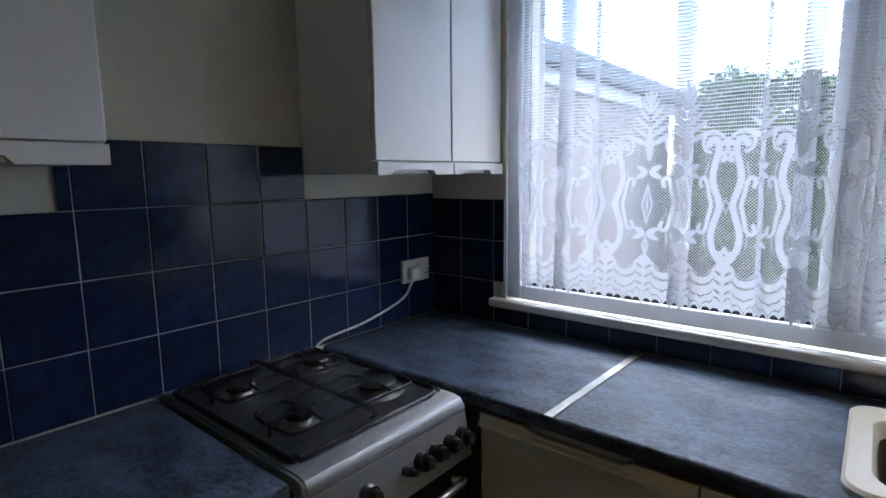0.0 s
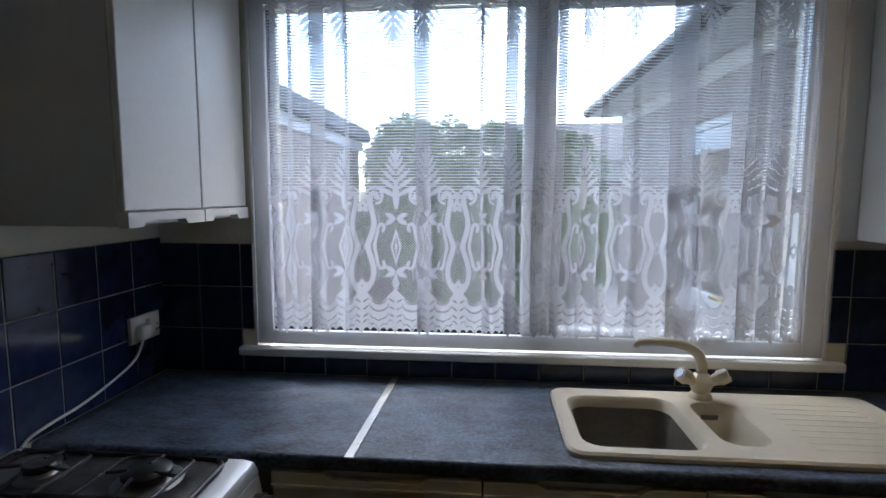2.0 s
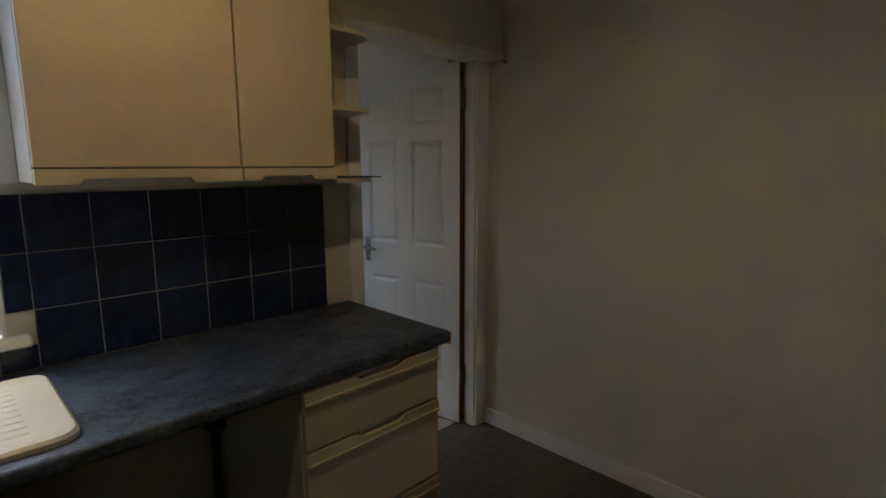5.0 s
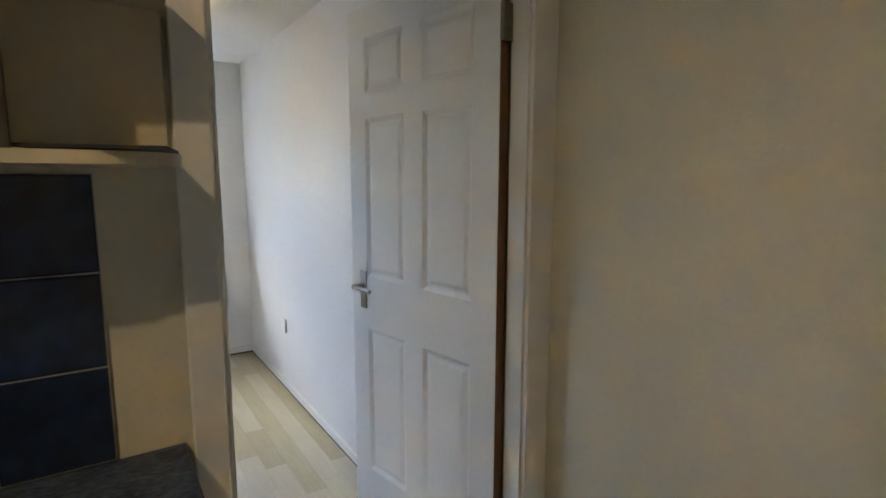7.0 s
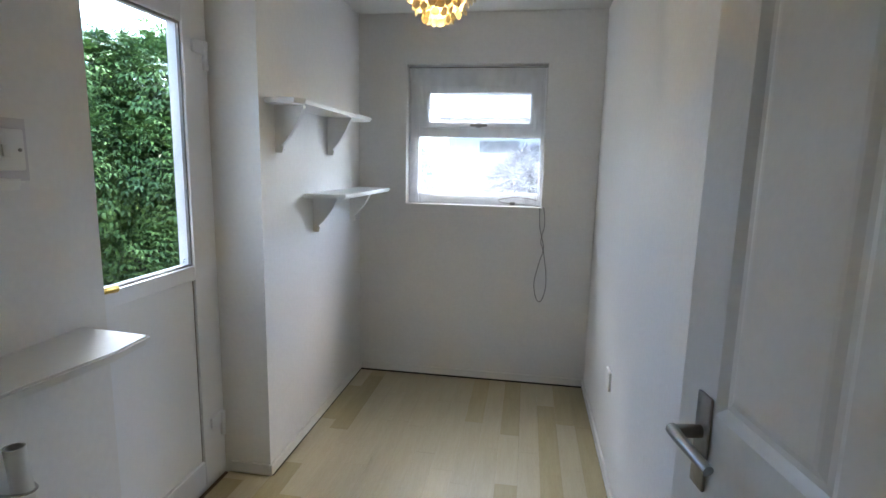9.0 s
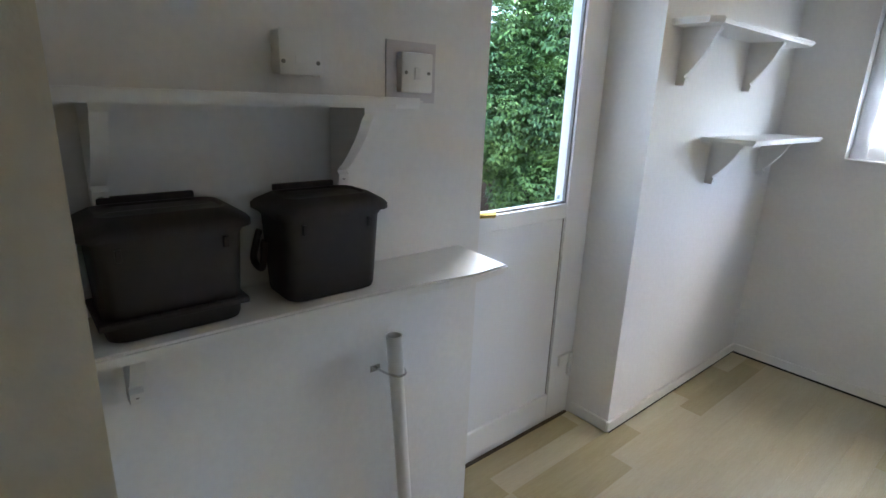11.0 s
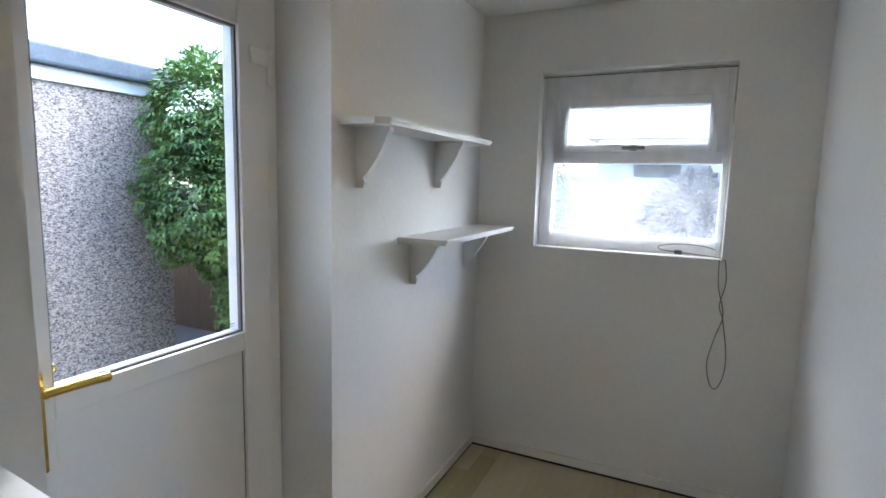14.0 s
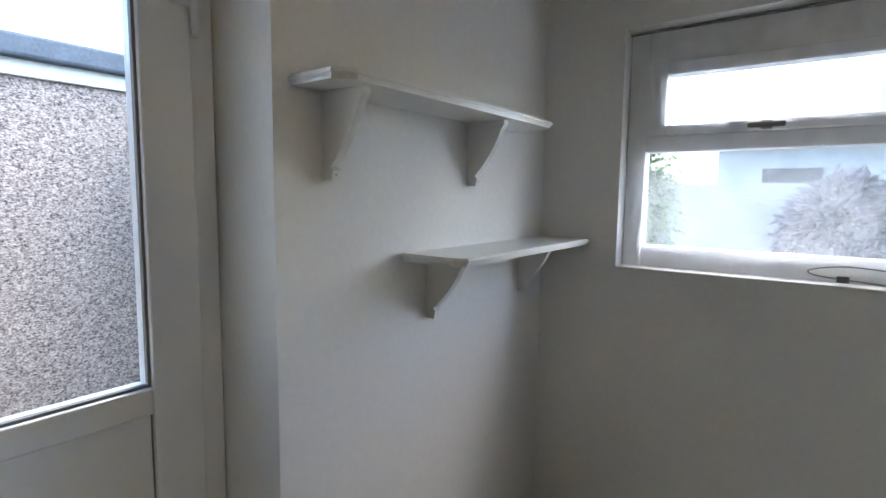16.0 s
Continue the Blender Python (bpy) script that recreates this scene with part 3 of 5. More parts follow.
def pull_rail(bm, x0, x1, y, z0, z1, cut0, cut1):
    """The moulded strip along a unit door, with a hollow for the fingers between cut0 and cut1."""
    zc = z1 - (z1 - z0) * 0.42
    out = [(x0, z0), (x1, z0), (x1, z1), (cut1 + 0.012, z1), (cut1 - 0.012, zc), (cut0 + 0.012, zc), (cut0 - 0.012, z1), (x0, z1)]
    prism(bm, out, lambda u, v, d: (u, y - 0.024 * d, v))
    return box(bm, x0, x1, y - 0.031, y - 0.0245, z0 + 0.001, z0 + 0.007)


def base_unit(x0, x1, label, top=0.868):
    u = thing("base_cabinet", ((x0 + x1) / 2, -0.3, 0), label, "cabinet", "kitchen base units")
    part("body", boxes((x0 + 0.001, x1 - 0.001, -0.545, -0.02, 0.12, top), (x1 - 0.017, x1 - 0.001, -0.545, -0.02 if x1 > 2 else -0.53, top, 0.870), (x0 + 0.001, x1 - 0.017, -0.545, -0.525, top, 0.870)), UNIT_SIDE, u)
    part("plinth", boxes((x0 + 0.001, x1 - 0.001, -0.50, -0.48, 0.0, 0.12)), UNIT, u)
    door = part("door", box(bmesh.new(), x0 + 0.002, x1 - 0.002, -0.565, -0.547, 0.14, 0.824, bevel=0.003), UNIT, u, "plain cream laminate door")
    part("handle", pull_rail(bmesh.new(), x0 + 0.002, x1 - 0.002, -0.545, 0.828, 0.864, (x0 + x1) / 2 - 0.12, (x0 + x1) / 2 + 0.12), UNIT, door, "moulded finger pull rail")
    return u


base_unit(0.640, 1.164, "cream base cabinet under the joint strip")
base_unit(1.166, 1.683, "cream base cabinet under the sink bowl", 0.72)
base_unit(1.685, 2.192, "cream base cabinet under the drainer", 0.72)
dr = thing("drawer_unit", (3.03, -0.3, 0), "cream four-drawer unit at the worktop end", "drawers")
part("body", boxes((2.788, 3.276, -0.545, -0.02, 0.10, 0.868)), UNIT_SIDE, dr)
part("plinth", boxes((2.79, 3.27, -0.50, -0.48, 0.0, 0.10)), UNIT, dr)
for z0, z1 in ((0.70, 0.866), (0.43, 0.692), (0.12, 0.422)):
    d = part("drawer_front", box(bmesh.new(), 2.79, 3.274, -0.565, -0.547, z0, z1 - 0.04, bevel=0.003), UNIT, dr)
    part("handle", pull_rail(bmesh.new(), 2.79, 3.274, -0.545, z1 - 0.036, z1, 2.96, 3.12), UNIT, d, "moulded finger pull rail")
structure("trim_void_back", boxes((2.196, 2.784, -0.018, -0.002, 0.0, 0.868)), VOID_WALL, "bare plaster at the back of the appliance space", "wall")
pipes = thing("waste_pipe", (2.35, -0.06, 0), "dark pipe in the empty appliance space", "pipe")
part("pipe", tube(bmesh.new(), [(2.745, -0.06, 0.0), (2.745, -0.06, 0.3), (2.745, -0.06, 0.6), (2.745, -0.065, 0.80)], 0.014), BLACK_PLASTIC, pipes, smooth=True)
part("pipe_bracket", boxes((2.72, 2.77, -0.09, -0.018, 0.60, 0.625)), BLACK_PLASTIC, pipes)
solid("worktop_batten", boxes((2.196, 2.784, -0.10, -0.03, 0.83, 0.870)), BROWN_WOOD, "dark batten under the worktop", "batten")


def wall_unit(name, box3, doors, label, axis, z0, z1):
    x0, x1, y0, y1 = box3
    u = thing(name, ((x0 + x1) / 2, (y0 + y1) / 2, z0), label, "cabinet", "kitchen wall units")
    part("body", boxes((x0, x1, y0, y1, z0 + 0.004, z1), bevel=0.002), UNIT_SIDE, u, "pale grey-white side panels")
    for a, b in doors:
        cut0, cut1 = a + (b - a) * 0.2, b - (b - a) * 0.3
        if axis == "x":   # doors face +x
            d = part("door", box(bmesh.new(), x1 + 0.001, x1 + 0.019, a + 0.002, b - 0.002, z0 + 0.04, z1, bevel=0.003), UNIT_SIDE, u, "white laminate door")
            part("handle", prism(bmesh.new(), [(a + 0.002, z0 + 0.036), (b - 0.002, z0 + 0.036), (b - 0.002, z0), (cut1 + 0.012, z0), (cut1, z0 + 0.014), (cut0, z0 + 0.014), (cut0 - 0.012, z0), (a + 0.002, z0)], lambda p, q, w: (x1 + 0.001 + 0.026 * w, p, q)), UNIT_SIDE, d, "moulded finger pull rail")
        else:             # doors face -y
            d = part("door", box(bmesh.new(), a + 0.002, b - 0.002, y0 - 0.019, y0 - 0.001, z0 + 0.04, z1, bevel=0.003), UNIT, u, "cream laminate door")
            part("handle", prism(bmesh.new(), [(a + 0.002, z0 + 0.036), (b - 0.002, z0 + 0.036), (b - 0.002, z0), (cut1 + 0.012, z0), (cut1, z0 + 0.014), (cut0, z0 + 0.014), (cut0 - 0.012, z0), (a + 0.002, z0)], lambda p, q, w: (p, y0 - 0.001 - 0.026 * w, q)), UNIT, d, "moulded finger pull rail")
    return u


wall_unit("wall_cabinet", (0.002, 0.312, -0.616, -0.003), ((-0.616, -0.285), (-0.283, -0.003)), "white two-door wall cabinet beside the window", "x", 1.470, 2.22)
wall_unit("wall_cabinet", (0.002, 0.312, -2.25, -1.254), ((-2.25, -1.752), (-1.75, -1.254)), "white wall cabinet beside the cooker", "x", 1.492, 2.24)
wall_unit("wall_cabinet", (2.333, 3.13, -0.218, -0.003), ((2.333, 2.812), (2.814, 3.13)), "cream two-door wall cabinet with white side panel", "y", 1.405, 2.16)
es = thing("end_shelf_unit", (3.23, -0.1, 1.39), "open cream corner shelves ending the wall cabinets", "shelf")
for z in (1.405, 1.645, 1.895, 2.14):
    bm = bmesh.new()
    pts = [(3.132, -0.003), (3.132, -0.225)] + [(3.232 + 0.10 * math.sin(math.pi / 2 * k / 8), -0.125 - 0.10 * math.cos(math.pi / 2 * k / 8)) for k in range(9)] + [(3.332, -0.003)]
    part("shelf", prism(bm, pts, lambda u, v, d: (u, v, z - 0.016 * d)), UNIT, es)
part("back", boxes((3.132, 3.328, -0.010, -0.001, 1.392, 2.14)), UNIT, es)
solid("folded_card", prism(bmesh.new(), [(3.15, -0.19), (3.30, -0.26), (3.33, -0.12), (3.20, -0.05)], lambda u, v, d: (u, v, 1.4065 + 0.004 * d + 0.02 * max(0, 3.23 - u))), PAPER, "black folded card lying on the end shelf", "card")
solid("wall_hook", rod(bmesh.new(), (KX - 0.0005, -0.02, 1.955), (KX - 0.022, -0.02, 1.962), 0.006, 0.004, 8), BRASS, "small dark hook on the wall by the doorway", "hook")
solid("worktop_bracket", boxes((3.326, 3.345, -0.56, -0.52, 0.86, 0.905), bevel=0.003), UNIT, "cream block at the worktop end", "bracket")

# ---- cooker ----
CY0, CY1 = -1.092, -0.616
ck = thing("gas_cooker", (0.3, (CY0 + CY1) / 2, 0), "freestanding steel gas cooker with four burners", "cooker")
part("body", boxes((0.012, 0.585, CY0 + 0.003, CY1 - 0.003, 0.02, 0.885)), BLACK_ENAMEL, ck)
bm = prism(bmesh.new(), [(0.012, 0.886), (0.012, 0.922), (0.60, 0.922), (0.622, 0.917), (0.630, 0.905), (0.630, 0.886)], lambda u, v, d: (u, CY0 + (CY1 - CY0) * d, v))
bmesh.ops.bevel(bm, geom=[e for e in bm.edges if abs(e.verts[0].co.y - e.verts[1].co.y) < 1e-5 and e.verts[0].co.z > 0.9], offset=0.006, segments=2, affect="EDGES")
part("top", bm, STEEL, ck, "brushed steel hob top with rolled front", smooth=True)
part("hob_plate", box(bmesh.new(), 0.045, 0.565, CY0 + 0.025, CY1 - 0.025, 0.915, 0.9245, bevel=0.0), HOB_ENAMEL, ck, "stained dark steel hob plate")
rim = bmesh.new()
x0, x1, y0, y1 = 0.045, 0.57, CY0 + 0.022, CY1 - 0.022
corner = lambda cx, cy, a0: [(cx + 0.045 * math.cos(radians(a0 + 30 * k)), cy + 0.045 * math.sin(radians(a0 + 30 * k)), 0.928) for k in range(4)]
ring = corner(x1 - 0.045, y1 - 0.045, 0) + corner(x0 + 0.045, y1 - 0.045, 90) + corner(x0 + 0.045, y0 + 0.045, 180) + corner(x1 - 0.045, y0 + 0.045, 270)
tube(rim, ring + [ring[0]], 0.0065, 8)
part("rim", rim, BLACK_ENAMEL, ck, smooth=True)
front = prism(bmesh.new(), [(0.590, 0.884), (0.632, 0.884), (0.652, 0.775), (0.59, 0.770)], lambda u, v, d: (u, CY0 + 0.003 + (CY1 - CY0 - 0.006) * d, v))
panel = part("control_panel", front, STEEL, ck, "brushed steel control panel")
for yk in (-1.02, -0.955, -0.845, -0.795, -0.745, -0.695, -0.65):
    r = 0.010 if yk == -0.845 else 0.0205
    kb = bmesh.new()
    rod(kb, (0.640, yk, 0.832), (0.662, yk, 0.836), r * 1.08, r, 20)
    rod(kb, (0.660, yk, 0.8355), (0.678, yk, 0.839), r * 0.8, r * 0.62, 20)
    part("knob", kb, BLACK_PLASTIC, panel, "black control knob", smooth=True)
part("oven_door", box(bmesh.new(), 0.588, 0.635, CY0 + 0.004, CY1 - 0.004, 0.28, 0.762, bevel=0.006), BLACK_ENAMEL, ck, "black glass oven door")
part("oven_handle", tube(bmesh.new(), [(0.635, CY0 + 0.06, 0.725), (0.665, CY0 + 0.07, 0.728), (0.665, CY1 - 0.07, 0.728), (0.635, CY1 - 0.06, 0.725)], 0.009), STEEL, ck, "steel bar handle", smooth=True)
part("drawer", box(bmesh.new(), 0.588, 0.63, CY0 + 0.004, CY1 - 0.004, 0.06, 0.272, bevel=0.005), STEEL, ck)
for (bx, by, br) in ((0.185, -0.965, 0.030), (0.185, -0.735, 0.030), (0.435, -0.965, 0.026), (0.435, -0.735, 0.042)):
    b = part("burner", lathe(bmesh.new(), bx, by, [(br * 1.75, 0.9248), (br * 1.6, 0.928), (br * 1.1, 0.930), (br * 0.95, 0.936), (br * 0.95, 0.944), (0.0005, 0.944)]), ALUMINIUM, ck, "aluminium burner ring", smooth=True)
    part("burner_cap", lathe(bmesh.new(), bx, by, [(br * 1.05, 0.9405), (br * 1.22, 0.943), (br * 1.22, 0.951), (br * 1.05, 0.957), (0.0005, 0.9585)]), BLACK_ENAMEL, b, "black burner cap", smooth=True)
for side in (0, 1):
    gy0, gy1 = (CY0 + 0.04, (CY0 + CY1) / 2 - 0.003) if side == 0 else ((CY0 + CY1) / 2 + 0.003, CY1 - 0.04)
    gr = bmesh.new()
    zt = 0.953
    inner, out = (gy1, -1) if side == 0 else (gy0, 1)
    tube(gr, [(0.06, inner, 0.93), (0.065, inner, zt), (0.30, inner, zt), (0.545, inner, zt), (0.55, inner, 0.93)], 0.0045, 8)
    cy = (gy0 + gy1) / 2
    for bx in (0.185, 0.435):
        loop = [(bx - 0.082, inner, zt), (bx - 0.082, cy + out * 0.045, zt - 0.003), (bx - 0.066, cy + out * 0.075, zt - 0.006), (bx - 0.03, cy + out * 0.082, zt - 0.006),
                (bx + 0.03, cy + out * 0.082, zt - 0.006), (bx + 0.066, cy + out * 0.075, zt - 0.006), (bx + 0.082, cy + out * 0.045, zt - 0.003), (bx + 0.082, inner, zt)]
        tube(gr, loop, 0.0042, 8)
        for a, b in (((bx, cy + out * 0.082), (bx, cy + out * 0.030)), ((bx, inner), (bx, cy - out * 0.030)), ((bx - 0.082, cy), (bx - 0.030, cy)), ((bx + 0.082, cy), (bx + 0.030, cy))):
            tube(gr, [(*a, zt - 0.003), ((a[0] + b[0]) / 2, (a[1] + b[1]) / 2, zt), (*b, zt + 0.004)], 0.0042, 8)
        rod(gr, (bx, cy + out * 0.082, zt - 0.004), (bx, cy + out * 0.086, 0.9245), 0.004, sides=8)
    part("pan_support", gr, BLACK_ENAMEL, ck, "black wire pan support", smooth=True)

sk = thing("socket", (0.005, -0.12, 1.05), "white double wall socket on the blue tiles", "socket")
part("plate", box(bmesh.new(), 0.011, 0.026, -0.204, -0.058, 1.060, 1.148, bevel=0.004), PLASTIC, sk, smooth=True)
part("switch", boxes((0.026, 0.031, -0.132, -0.124, 1.118, 1.136), (0.026, 0.031, -0.117, -0.109, 1.118, 1.136), bevel=0.001), PLASTIC, sk)
part("socket_holes", boxes((0.0262, 0.0268, -0.083, -0.078, 1.082, 1.090), (0.0262, 0.0268, -0.068, -0.063, 1.082, 1.090), (0.0262, 0.0268, -0.077, -0.069, 1.100, 1.105)), BLACK_PLASTIC, sk)
pl = thing("plug", (0.03, -0.165, 1.09), "white plug with a cable running down to the cooker", "plug")
part("plug_body", box(bmesh.new(), 0.0265, 0.058, -0.188, -0.140, 1.074, 1.122, bevel=0.009, segs=3), PLASTIC, pl, smooth=True)
part("cable", tube(bmesh.new(), [(0.045, -0.172, 1.08), (0.042, -0.182, 1.055), (0.035, -0.21, 1.015), (0.03, -0.284, 0.985), (0.026, -0.42, 0.955), (0.022, -0.53, 0.944), (0.018, -0.585, 0.934), (0.016, -0.61, 0.918)], 0.0042, 8), CABLE, pl, "white flex", smooth=True)

# ---- sink and tap ----


def rounded(x0, x1, y0, y1, r, n=5):
    pts = []
    for cx, cy, a in ((x1 - r, y1 - r, 0), (x0 + r, y1 - r, 90), (x0 + r, y0 + r, 180), (x1 - r, y0 + r, 270)):
        pts += [(cx + r * math.cos(radians(a + 90 * k / n)), cy + r * math.sin(radians(a + 90 * k / n))) for k in range(n + 1)]
    return pts


def loft(bm, loops, close_last=True):
    rows = [[bm.verts.new(p) for p in lp] for lp in loops]
    for a, b in zip(rows, rows[1:]):
        for k in range(len(a)):
            j = (k + 1) % len(a)
            bm.faces.new((a[k], a[j], b[j], b[k]))
    if close_last:
        bm.faces.new(rows[-1])
    return rows


sink = thing("sink", (1.85, -0.3, WT), "cream composite one-and-a-half bowl sink with drainer", "sink")
Z = WT


def sink_top():
    """The flat top with its two bowl openings, the raised rim and the outer wall."""
    bm = bmesh.new()
    outer = rounded(SX0 - 0.012, SX1 + 0.012, SY0 - 0.004, SY1 + 0.004, 0.045)
    rim1 = rounded(SX0 - 0.006, SX1 + 0.006, SY0 + 0.003, SY1 - 0.003, 0.042)
    rim2 = rounded(SX0 + 0.010, SX1 - 0.010, SY0 + 0.018, SY1 - 0.016, 0.034)
    loft(bm, [[(x, y, Z - 0.001) for x, y in outer], [(x, y, Z + 0.010) for x, y in outer], [(x, y, Z + 0.016) for x, y in rim1], [(x, y, Z + 0.011) for x, y in rim2]], False)
    edge = [v for v in bm.verts if abs(v.co.z - Z - 0.011) < 1e-4]
    loops = []
    for r in (rounded(1.415, 1.735, -0.480, -0.140, 0.06), rounded(1.775, 1.905, -0.445, -0.165, 0.05)):
        loops.append([bm.verts.new((x, y, Z + 0.011)) for x, y in r])
    edges = [e for e in bm.edges if e.verts[0] in edge and e.verts[1] in edge]
    for lp in loops:
        edges += [bm.edges.new((lp[k], lp[(k + 1) % len(lp)])) for k in range(len(lp))]
    bmesh.ops.triangle_fill(bm, use_beauty=True, use_dissolve=False, edges=edges)
    bmesh.ops.recalc_face_normals(bm, faces=bm.faces)
    return bm


part("sink_top", sink_top(), SINK, sink, smooth=True)


def bowl(x0, x1, y0, y1, r, depth):
    bm = bmesh.new()
    loft(bm, [[(x, y, Z + 0.011 - dz) for x, y in rounded(x0 + i, x1 - i, y0 + i, y1 - i, max(r - i * 0.4, 0.02))] for i, dz in ((0, 0), (0.008, 0.01), (0.018, depth * 0.7), (0.03, depth * 0.93), (0.06, depth))])
    return bm


bl = part("bowl", bowl(1.415, 1.735, -0.480, -0.140, 0.06, 0.16), SINK, sink, "deep cream sink bowl", smooth=True)
# darker lining from just below the rim down over the bowl floor
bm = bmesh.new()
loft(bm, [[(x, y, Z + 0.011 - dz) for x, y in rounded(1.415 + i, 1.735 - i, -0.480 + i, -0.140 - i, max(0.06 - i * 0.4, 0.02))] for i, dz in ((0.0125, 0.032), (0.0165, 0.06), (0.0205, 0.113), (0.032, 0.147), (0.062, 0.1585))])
part("bowl_lining", bm, BOWL, bl, "darker lining inside the bowl", smooth=True)
hb = part("half_bowl", bowl(1.775, 1.905, -0.445, -0.165, 0.05, 0.11), SINK, sink, "small half bowl", smooth=True)
part("waste", lathe(bmesh.new(), 1.845, -0.31, [(0.028, Z - 0.094), (0.028, Z - 0.092), (0.012, Z - 0.095), (0.0005, Z - 0.096)]), BLACK_PLASTIC, hb, "dark waste outlet", smooth=True)
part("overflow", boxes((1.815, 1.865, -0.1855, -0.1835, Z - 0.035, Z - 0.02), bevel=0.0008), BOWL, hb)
for k in range(9):
    yk = -0.45 + 0.036 * k
    part("drainer_rib", box(bmesh.new(), 1.99, 2.25, yk, yk + 0.008, Z + 0.009, Z + 0.0116, bevel=0.0004, segs=1), SINK, sink, smooth=True)
tap = thing("mixer_tap", (1.835, -0.125, Z + 0.011), "cream mixer tap with curved swan neck", "tap")
part("tap_body", lathe(bmesh.new(), 1.835, -0.125, [(0.034, Z + 0.011), (0.034, Z + 0.018), (0.026, Z + 0.03), (0.034, Z + 0.055), (0.036, Z + 0.07), (0.024, Z + 0.085), (0.016, Z + 0.092), (0.0005, Z + 0.092)]), SINK, tap, smooth=True)
part("collar", rod(bmesh.new(), (1.835, -0.125, Z + 0.090), (1.835, -0.125, Z + 0.098), 0.0165), CHROME, tap, smooth=True)
part("spout", tube(bmesh.new(), [(1.835, -0.125, Z + 0.095), (1.832, -0.127, Z + 0.125), (1.812, -0.130, Z + 0.158), (1.768, -0.135, Z + 0.180), (1.715, -0.14, Z + 0.188), (1.665, -0.145, Z + 0.190), (1.635, -0.148, Z + 0.186), (1.630, -0.149, Z + 0.174)], lambda s: 0.0165 - 0.005 * s, 14), SINK, tap, smooth=True)
for f in (-1, 1):
    kb = bmesh.new()
    rod(kb, (1.835 + f * 0.022, -0.128, Z + 0.062), (1.835 + f * 0.048, -0.136, Z + 0.078), 0.014, 0.020, 14)
    rod(kb, (1.835 + f * 0.048, -0.136, Z + 0.078), (1.835 + f * 0.072, -0.143, Z + 0.093), 0.025, 0.023, 8)
    part("tap_knob", kb, SINK, tap, smooth=True)
    part("tap_cap", rod(bmesh.new(), (1.835 + f * 0.072, -0.143, Z + 0.093), (1.835 + f * 0.074, -0.1436, Z + 0.0944), 0.015, sides=14), CHROME, tap, "pale round cap on the knob", smooth=True)

# ---- kitchen ceiling lamp, above the picture ----
kl = thing("ceiling_pendant", (2.55, -1.05, 2.24), "warm kitchen pendant lamp with an amber cone shade", "lamp")
part("shade", lathe(bmesh.new(), 2.55, -1.05, [(0.02, 2.37), (0.055, 2.34), (0.075, 2.275)]), fabric("amber_shade_cloth", (0.8, 0.6, 0.3), 0.0, 0.003, (1, 1), 0.3), kl, smooth=True)
part("flex", rod(bmesh.new(), (2.55, -1.05, 2.36), (2.55, -1.05, 2.40), 0.005), CABLE, kl)
kbulb = new("kitchen_bulb_light", bpy.data.lights.new("kitchen_bulb_light", "POINT"))
kbulb.data.energy, kbulb.data.color, kbulb.data.shadow_soft_size = 0.72, (1.0, 0.72, 0.40), 0.018
kbulb.location = (2.55, -1.05, 2.30)

# ---- inner door ----
door = thing("door_1", (4.186, 0.180, 0.0), "white six-panel door standing open into the utility room", "door")
door["kind"] = "structure"
DL, DH, DT = 0.745, 1.97, 0.036
hinge_m = pose(4.186, 0.180, 0, 0, 0, 90 + 9.5)


def place_door(bm):
    bm.transform(hinge_m)
    return bm


def panel_door():
    """A leaf along +x; its face towards +y carries the six sunk panels."""
    bm = bmesh.new()
    cols = ((0.100, 0.325), (0.420, 0.645))
    rows = ((0.22, 0.80), (1.00, 1.585), (1.675, 1.865))
    xs = sorted({0, DL, *[c for p in cols for c in p]})
    zs = sorted({0.008, DH, *[c for p in rows for c in p]})
    for i in range(len(xs) - 1):
        for j in range(len(zs) - 1):
            hole = any(xs[i] >= a - 1e-6 and xs[i + 1] <= b + 1e-6 for a, b in cols) and any(zs[j] >= a - 1e-6 and zs[j + 1] <= b + 1e-6 for a, b in rows)
            x0, x1, z0, z1 = xs[i], xs[i + 1], zs[j], zs[j + 1]
            for s in (1, -1):
                def lp(inset, depth):
                    return [(x0 + inset, s * (DT / 2 - depth), z0 + inset), (x1 - inset, s * (DT / 2 - depth), z0 + inset), (x1 - inset, s * (DT / 2 - depth), z1 - inset), (x0 + inset, s * (DT / 2 - depth), z1 - inset)]
                if hole:
                    loft(bm, [lp(0, 0), lp(0.008, 0.004), lp(0.015, 0.008), lp(0.024, 0.008), lp(0.034, 0.004), lp(0.040, 0.003)])
                else:
                    bm.faces.new([bm.verts.new(p) for p in lp(0, 0)])
    for a, b in (((0, 0.008), (DL, 0.008)), ((DL, 0.008), (DL, DH)), ((DL, DH), (0, DH)), ((0, DH), (0, 0.008))):
        bm.faces.new([bm.verts.new(p) for p in ((a[0], -DT / 2, a[1]), (b[0], -DT / 2, b[1]), (b[0], DT / 2, b[1]), (a[0], DT / 2, a[1]))])
    bmesh.ops.remove_doubles(bm, verts=bm.verts, dist=1e-5)
    bmesh.ops.recalc_face_normals(bm, faces=bm.faces)
    return bm


